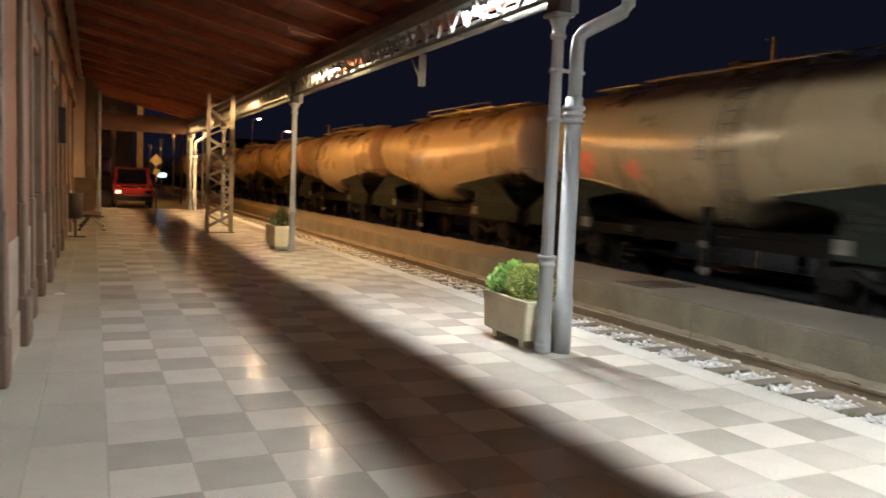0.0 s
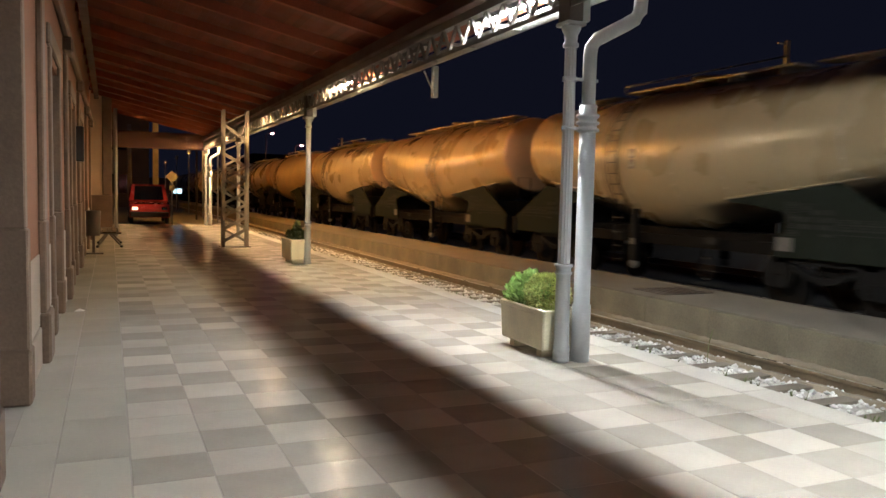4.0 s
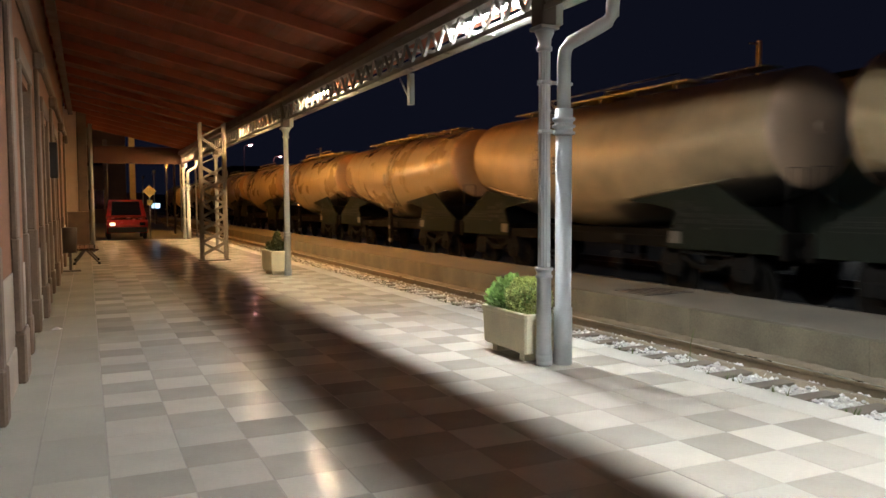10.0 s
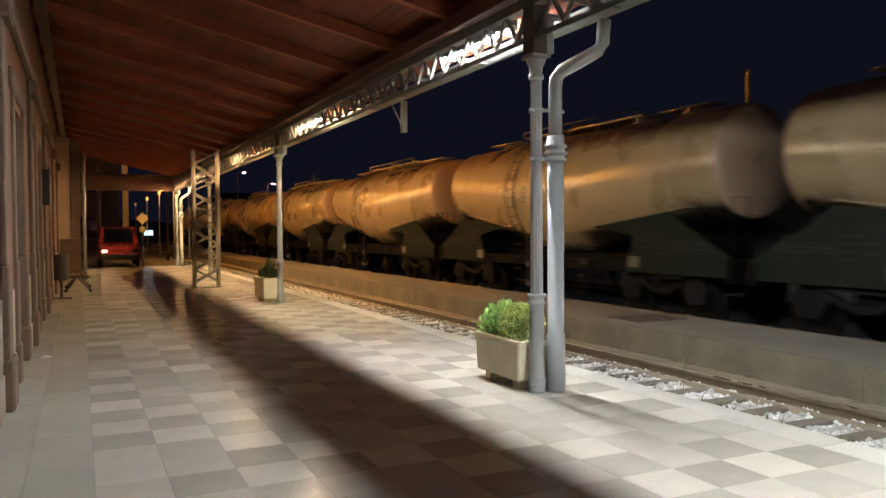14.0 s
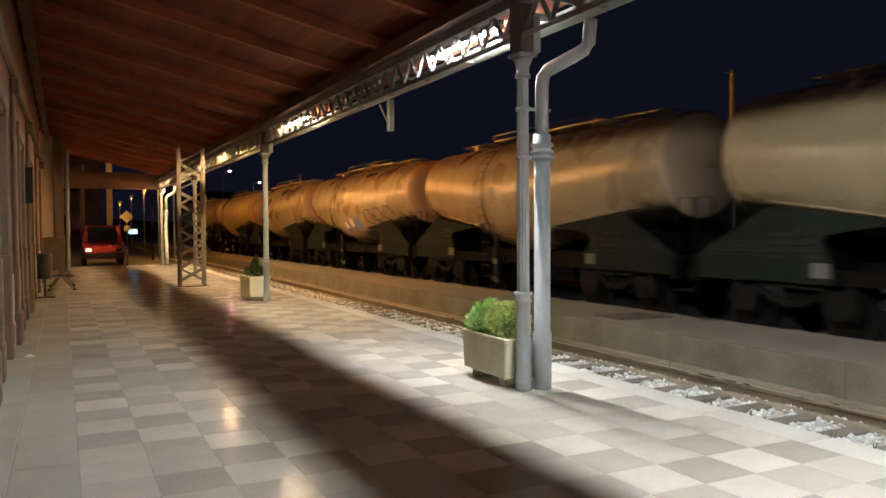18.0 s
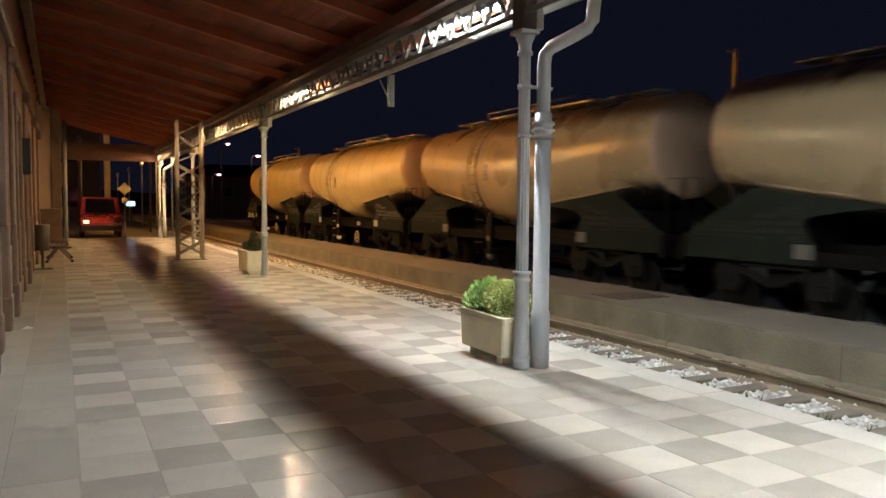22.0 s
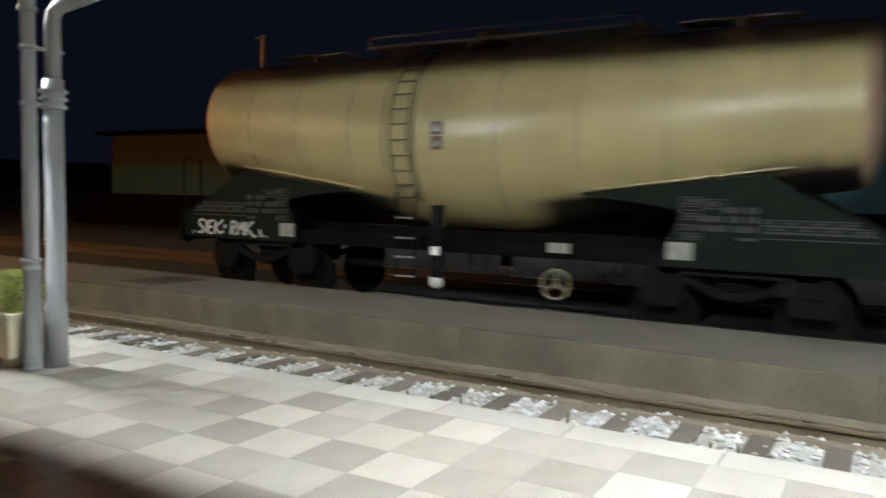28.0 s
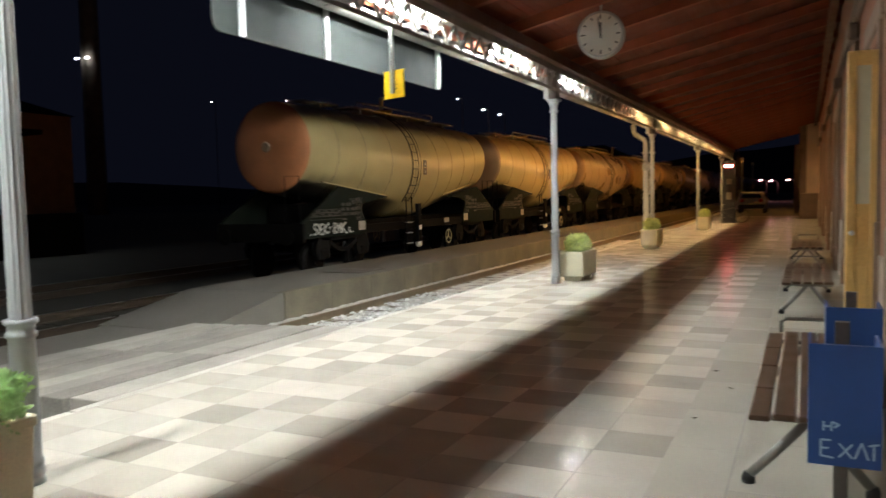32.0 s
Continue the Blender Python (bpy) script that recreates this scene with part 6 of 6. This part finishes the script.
ls = thing("lit_sign", "small bluish white lit sign beyond the station yard", "sign", at=pose(SIGN_X, 70, SIGN_Z))
bm = B()
box(bm, -0.34, 0.34, -0.06, 0.06, -0.2, 0.2, bevel=0.02)
part("face", bm, M["sign_glow"], ls)
bm = B()
box(bm, -0.05, 0.05, -0.05, 0.05, -SIGN_Z - 0.3, -0.201)
part("post", bm, M["steel_dark"], ls)

# ticket totem with red figures at the platform's far end
tt = thing("totem", "dark upright panel with lit red figures on the platform", "sign", at=pose(3.36, -40.2, 0))
bm = B()
box(bm, -0.32, 0.32, -0.09, 0.09, 0.03, 3.05, bevel=0.02)
part("case", bm, M["black"], tt)
bm = B()
box(bm, -0.4, 0.4, -0.2, 0.2, 0, 0.03)
part("foot", bm, M["steel_dark"], tt)
for x0, x1, z0, z1 in ((-0.16, -0.02, 2.72, 2.84), (0.06, 0.2, 2.72, 2.84)):
    bm = B()
    box(bm, x0, x1, 0.091, 0.10, z0, z1)
    part("light", bm, M["red_glow"], tt, "small red light")
for z0, z1 in ((1.9, 2.15), (1.15, 1.5)):
    bm = B()
    box(bm, -0.12, 0.12, 0.091, 0.098, z0, z1)
    part("notice", bm, M["plate_pale"], tt, "pale notice")


def flood(x, y, z, colour):
    """A sodium floodlight, unseen and added to light the tanks orange; it faces the tracks, on a bracket at the
    canopy's edge or on a post beyond it.
    """
    under = Y0 < y < Y1
    f = thing("flood_light", "added unseen orange sodium floodlight on the canopy edge" if under else "added unseen orange sodium floodlight on a thin post by the tracks", "lamp", "floodlights", at=pose(x, y, z))
    bm = B()
    if under:
        beam(bm, (-0.35, 0, -0.5), (0, 0, 0), 0.04)
    else:
        tube(bm, [(-0.05, 0, -0.04 - z), (-0.05, 0, 0)], 0.04, 8)
    part("arm" if under else "post", bm, M["steel_grey"], f)
    bm = B()
    tilt = Matrix.Rotation(math.radians(-80), 4, "Y")
    box(bm, -0.15, 0.15, -0.2, 0.2, 0.0, 0.15, bevel=0.02, m=tilt)
    part("case", bm, M["steel_grey"], f)
    bm = B()
    box(bm, -0.13, 0.13, -0.17, 0.17, -0.02, -0.004, m=tilt)
    part("lens", bm, M[colour], f)
    for q in ((-0.16, -0.14, -0.2, 0.2), (0.14, 0.16, -0.2, 0.2), (-0.14, 0.14, -0.2, -0.18), (-0.14, 0.14, 0.18, 0.2)):
        bm = B()
        box(bm, *q, -0.09, -0.001, m=tilt)
        part("visor", bm, M["steel_dark"], f)
    return f


# unseen floods, added in rows to light the tanks orange
for y in (19, 23, 27, 31, 35, 41, 48, 57, 68, 82, 100, -31, -35, -39, -43, -47, -54, -62, -73, -88):
    flood(5.1, y, 4.3, "sodium")

# tall sodium lamps over the roads, beyond the canopy
for y in (45, -60):
    street_lamp(4.4, y, 7.6, 0.8, "sodium_far", 0.16)

# catenary masts behind the train
for x, y, h in ((17.0, 15.9, 6.6), (17.0, 60, 6.6), (17.0, -30, 6.6), (17, 105, 6.6), (17, -75, 6.6)):
    mst = thing("yard_mast", "thin grey steel mast with a cross arm", "mast", "yard masts", at=pose(x, y, -0.56))
    bm = B()
    box(bm, -0.06, 0.06, -0.06, 0.06, 0, h)
    part("post", bm, M["mast"], mst)
    bm = B()
    beam(bm, (-0.35, 0, h - 0.1), (0.1, 0, h - 0.1), 0.04)
    part("arm", bm, M["mast"], mst)

# goods shed with wall lamps behind the train
shed = thing("goods_shed", "long low shed with a teal lower wall and wall lamps", "shed")
bm = B()
box(bm, 30, 34, -22, 40, 2.9, 4.6)
part("upper_wall", bm, M["shed_grey"], shed, "pale grey upper wall")
bm = B()
box(bm, 29.98, 34, -22, 40, -0.6, 2.899)
part("lower_wall", bm, M["teal"], shed, "teal lower wall")
bm = B()
box(bm, 29.2, 34.5, -22.5, 40.5, 4.601, 4.8)
part("shed_roof", bm, M["under"], shed)
for y in (12.2, 2.1, -4.5, -11.3, -18.4):
    bm = B()
    box(bm, 29.55, 29.97, y - 0.25, y + 0.25, 3.95, 4.05)
    lamp = part("wall_lamp", bm, M["steel_grey"], shed)
    bm = B()
    box(bm, 29.58, 29.94, y - 0.22, y + 0.22, 3.92, 3.945)
    part("lens", bm, M["lamp_shed"], lamp)

# added near-black wall, standing in for the dark below the teal wall
slab("yard_wall", "added dark low wall that blackens the foot of the shed", "wall", "under", 28.8, 29.0, -24, 42, -0.7, 1.25)
gable = thing("shed_annex", "taller pale end of the shed with a lit wall lamp", "shed")
bm = B()
box(bm, 29.9, 34, 17.2, 24.5, 4.2, 6.9)
part("upper_wall", bm, M["shed_grey"], gable)
bm = B()
box(bm, 29.85, 34, 17.2, 24.5, -0.6, 4.199)
part("lower_wall", bm, M["teal"], gable, "teal lower wall")
bm = B()
box(bm, 29.6, 29.84, 17.4, 24.2, 4.12, 4.2)
part("ledge", bm, M["white_paint"], gable, "pale ledge")
bm = B()
box(bm, 29.3, 34.4, 16.9, 24.8, 6.901, 7.1)
part("annex_roof", bm, M["under"], gable)
bm = B()
box(bm, 29.45, 29.89, 19.75, 20.45, 5.68, 5.80)
lamp = part("wall_lamp", bm, M["steel_grey"], gable)
bm = B()
box(bm, 29.48, 29.86, 19.78, 20.42, 5.62, 5.675)
part("lens", bm, M["lamp_shed"], lamp)

# dark hills and far houses
vs, fs = [], []
hr = random.Random(21)
n = 120
for i in range(n + 1):
    a = 2 * math.pi * i / n
    h = 22 + 10 * math.sin(a * 3 + 1) + 6 * math.sin(a * 7) + hr.uniform(-2, 2)
    vs.extend([(520 * math.cos(a), 520 * math.sin(a), -3), (640 * math.cos(a), 640 * math.sin(a), h)])
for i in range(n):
    fs.append((2 * i, 2 * i + 2, 2 * i + 3, 2 * i + 1))
me = bpy.data.meshes.new("backdrop")
me.from_pydata(vs, [], fs)
me.materials.append(M["hill"])
tagged(new("backdrop", me), "dark hills around the town at night", "hill", kind="structure")
for k, (x, y, w, d, h) in enumerate(((60, -95, 20, 14, 11), (90, -60, 16, 14, 13), (75, -130, 24, 16, 12), (40, -150, 18, 14, 9), (30, 150, 20, 14, 7), (-10, 120, 14, 10, 8), (-8, -130, 16, 12, 8))):
    hs = thing("town_house", "dark plastered house in the distance with lit windows", "house", "town houses", at=pose(x, y, -0.6))
    bm = B()
    box(bm, -w / 2, w / 2, -d / 2, d / 2, 0, h)
    part("wall", bm, M["plaster_dark"], hs)
    bm = B()
    a = [bm.verts.new(p) for p in ((-w / 2 - 0.4, -d / 2 - 0.4, h), (w / 2 + 0.4, -d / 2 - 0.4, h), (w / 2 + 0.4, d / 2 + 0.4, h), (-w / 2 - 0.4, d / 2 + 0.4, h), (-w / 4, 0, h + 2.5), (w / 4, 0, h + 2.5))]
    for q in ((0, 1, 5, 4), (1, 2, 5), (2, 3, 4, 5), (3, 0, 4), (3, 2, 1, 0)):
        bm.faces.new([a[i] for i in q])
    part("roof", bm, M["under"], hs)
    lit = hr.randrange(4)
    for i in range(4):
        bm = B()
        u = -w / 2 + w * (i + 0.5) / 4
        s = 1 if y < 0 else -1
        box(bm, u - 0.6, u + 0.6, s * d / 2 - 0.02, s * d / 2 + 0.05, h * 0.5, h * 0.5 + 1.5)
        part("window", bm, M["window_lit"] if i == lit else M["glass_dark"], hs)

# dry leaves dropped on the floor
for x, y, a, sz in LEAVES:
    bm = B()
    q = [bm.verts.new(p) for p in ((0, 0, 0.004), (0.5 * sz, 0.2 * sz, 0.012), (sz, 0, 0.02), (0.5 * sz, -0.22 * sz, 0.010), (0.5 * sz, 0, 0.003))]
    for i, j in ((0, 1), (1, 2), (2, 3), (3, 0)):
        bm.faces.new((q[i], q[j], q[4]))
    ob = tagged(part("dry_leaf", bm, M["soil"]), "curled dry brown leaf on the platform floor", "leaf", "dropped leaves")
    ob.location, ob.rotation_euler = (x, y, 0.001), (0, 0, a)

bm = B()
q = [bm.verts.new(p) for p in ((-0.06, -0.04, 0.002), (0.05, -0.05, 0.006), (0.07, 0.04, 0.003), (-0.04, 0.05, 0.010), (0.0, 0.0, 0.035))]
for i in range(4):
    bm.faces.new((q[i], q[(i + 1) % 4], q[4]))
ob = tagged(part("paper_scrap", bm, M["white_paint"]), "crumpled scrap of white paper on the floor", "paper")
ob.location = (-0.42, 11.0, 0.0)

# weeds along the platform edge and the track
wr = random.Random(9)
bm = B()
for _ in range(190):
    x, y = (EDGE_X - 0.01 if wr.random() < 0.45 else wr.uniform(5.3, 8.25)), wr.uniform(-3.5, 24)
    z = -0.01 if x < EDGE_X else RAIL_Z - 0.19
    for _ in range(wr.randrange(3, 8)):
        a, l = wr.uniform(0, 6.28), wr.uniform(0.03, 0.11)
        d = Vector((math.cos(a) * 0.5, math.sin(a) * 0.5, 1)).normalized() * l
        s = Vector((-math.sin(a), math.cos(a), 0)) * 0.006
        p = Vector((x, y, z))
        bm.faces.new([bm.verts.new(q) for q in (p - s, p + s, p + d)])
st0 = Vector((7.0, 7.6, RAIL_Z - 0.15))
for p, q in (((0, 0, 0), (0.03, 0.02, 0.25)), ((0.03, 0.02, 0.25), (0.10, 0.03, 0.45)), ((0.03, 0.02, 0.25), (0.0, -0.05, 0.40))):
    beam(bm, st0 + Vector(p), st0 + Vector(q), 0.008)
tagged(part("weeds", bm, M["weed"]), "sparse dry weeds along the platform edge and track", "weeds", kind="stuff")

# ---- sleepers, kerb stones and floor tiles ----
def pieces(name, parent, items, material):
    """items: (size, place) pairs; equal sizes share one mesh."""
    cache = {}
    for size, at in items:
        key = tuple(round(v, 3) for v in size) + (material,)
        if key not in cache:
            bm = B()
            box(bm, -size[0] / 2, size[0] / 2, -size[1] / 2, size[1] / 2, -size[2], 0, bevel=0.004)
            me = bpy.data.meshes.new(name)
            bm.to_mesh(me)
            bm.free()
            me.materials.append(M[material])
            cache[key] = me
        o = new(name, cache[key])
        o.parent, o.location = parent, at


def joined(name, items, material, label, category):
    vs, fs = [], []
    for (sx, sy, sz), (x, y, z) in items:
        b = len(vs)
        e = 0.004
        for zz, k in ((z - sz, 0), (z - e, 0), (z, e)):
            vs.extend([(x - sx / 2 + k, y - sy / 2 + k, zz), (x + sx / 2 - k, y - sy / 2 + k, zz), (x + sx / 2 - k, y + sy / 2 - k, zz), (x - sx / 2 + k, y + sy / 2 - k, zz)])
        fs.append((b + 8, b + 9, b + 10, b + 11))
        for r in (0, 4):
            for i in range(4):
                fs.append((b + r + i, b + r + (i + 1) % 4, b + r + 4 + (i + 1) % 4, b + r + 4 + i))
    me = bpy.data.meshes.new(name)
    me.from_pydata(vs, [], fs)
    me.materials.append(M[material])
    return tagged(new(name, me), label, category, kind="stuff")


pieces("sleeper", near_track, [((2.5, 0.20, 0.2), (NEAR_TRACK, -3.9 + 0.6 * k, RAIL_Z - 0.125)) for k in range(0, 110)], "sleeper")
joined("sleepers_train", [((2.5, 0.25, 0.2), (FAR_TRACK, -40 + 0.6 * k, RAIL_Z - 0.155)) for k in range(0, 250)], "ground", "dark sleepers under the train", "sleepers")
joined("sleepers_far", [((2.5, 0.20, 0.2), (NEAR_TRACK, -40 + 0.6 * k, RAIL_Z - 0.155)) for k in range(0, 250) if not -10 < -40 + 0.6 * k < 62.5], "sleeper", "grey concrete sleepers farther along the tracks", "sleepers")
def kerb_at(y, z=0.0):
    w = KERB_W_BACK if y < BACK_Y else KERB_W
    return ((w - 0.004, 0.985, 0.25), (EDGE_X - w / 2, y, z))


KERB_YS = [BACK_Y + 0.5 + k for k in range(int(Y0 - BACK_Y) + 1, int(Y1 - BACK_Y))]
pieces("kerb_stone", platform, [kerb_at(y, 0.001 + stone_rand.uniform(-0.002, 0.002)) for y in KERB_YS if -22 < y < 28], "kerb")
joined("kerb_stones_far", [kerb_at(y) for y in KERB_YS if not -22 < y < 28], "kerb_isle", "pale stone edge blocks farther along the platform", "kerb")

tile_rand = random.Random(4)
near_l, near_d, far_l, far_d = [], [], [], []
for j in range(int((Y0 + 0.2) / TILE), int((Y1 - 0.2) / TILE)):
    y = TILE_Y0 + (j + 0.5) * TILE
    back = y < BACK_Y
    for i in range(10 if back else 11):
        x = (TILE_BACK if back else TILE_X0) + (i + 0.5) * TILE
        dark = (i + j) % 2 == 0
        if tile_rand.random() < 0.11:
            dark = not dark
        it = ((TILE - 0.003, TILE - 0.003, 0.02), (x, y, stone_rand.uniform(-0.0005, 0.0005)))
        near = -4.2 < y < 7.2
        (near_d if dark else near_l).append(it) if near else (far_d if dark else far_l).append(it)
pieces("tile", floor, near_l, "tile_light")
pieces("tile", floor, near_d, "tile_dark")
joined("tiles_light", far_l, "tile_light_isle", "light stone floor tiles farther along the platform", "tiles")
joined("tiles_dark", far_d, "tile_dark_isle", "grey stone floor tiles farther along the platform", "tiles")
strips = []
y = -2.3
k = 0
while y < Y1 - 1:
    strips.append(((0.40, 0.895, 0.02), (-0.145, y + 0.45, 0)))
    strips.append(((0.275, 1.395, 0.02), (-0.4875, y * 1.4 / 0.9 + 4, 0)) if y * 1.4 / 0.9 + 4 < Y1 - 1 else ((0.40, 0.895, 0.02), (-0.145, y + 0.45, 0.0003)))
    y += 0.9
y = -3.2
while y > Y0 + 1:
    strips.append(((0.40, 0.895, 0.02), (0.54, y + 0.45, 0)))
    strips.append(((0.96, 0.895, 0.02), (-0.145, y + 0.20, 0)))
    y -= 0.9
strips += [((0.275, 1.39, 0.02), (-0.4875, -0.978, 0)), ((0.275, 0.62, 0.02), (-0.4875, -1.99, 0)), ((0.955, 0.245, 0.02), (-0.145, -2.425, 0))]
seen_strips = []
for s in strips:
    if s not in seen_strips and s[1][2] == 0:
        seen_strips.append(s)
joined("strip_slabs", seen_strips, "strip_isle", "large smooth pale slabs beside the wall", "slabs")


# ---- what moves ----
RUN = ((0, 178.6), (2, 166.8), (6.4, 141.2), (9, 125.85), (13, 102.1), (17, 78.0), (19, 66.2), (21, 53.8), (23, 41.3), (24, 35.1), (25, 28.6), (26, 22.0), (28.5, 8.1), (29, 4.85), (29.5, 1.5), (30, -2.0), (31, -8.65), (32, -15.2))


def motions():
    for i, w in enumerate(wagons):
        walk(w, [(t, pose(FAR_TRACK, y - 5.3 - i * PITCH, RAIL_Z, 0, 0, 180 if i in TURNED else 0)) for t, y in RUN])


motions()
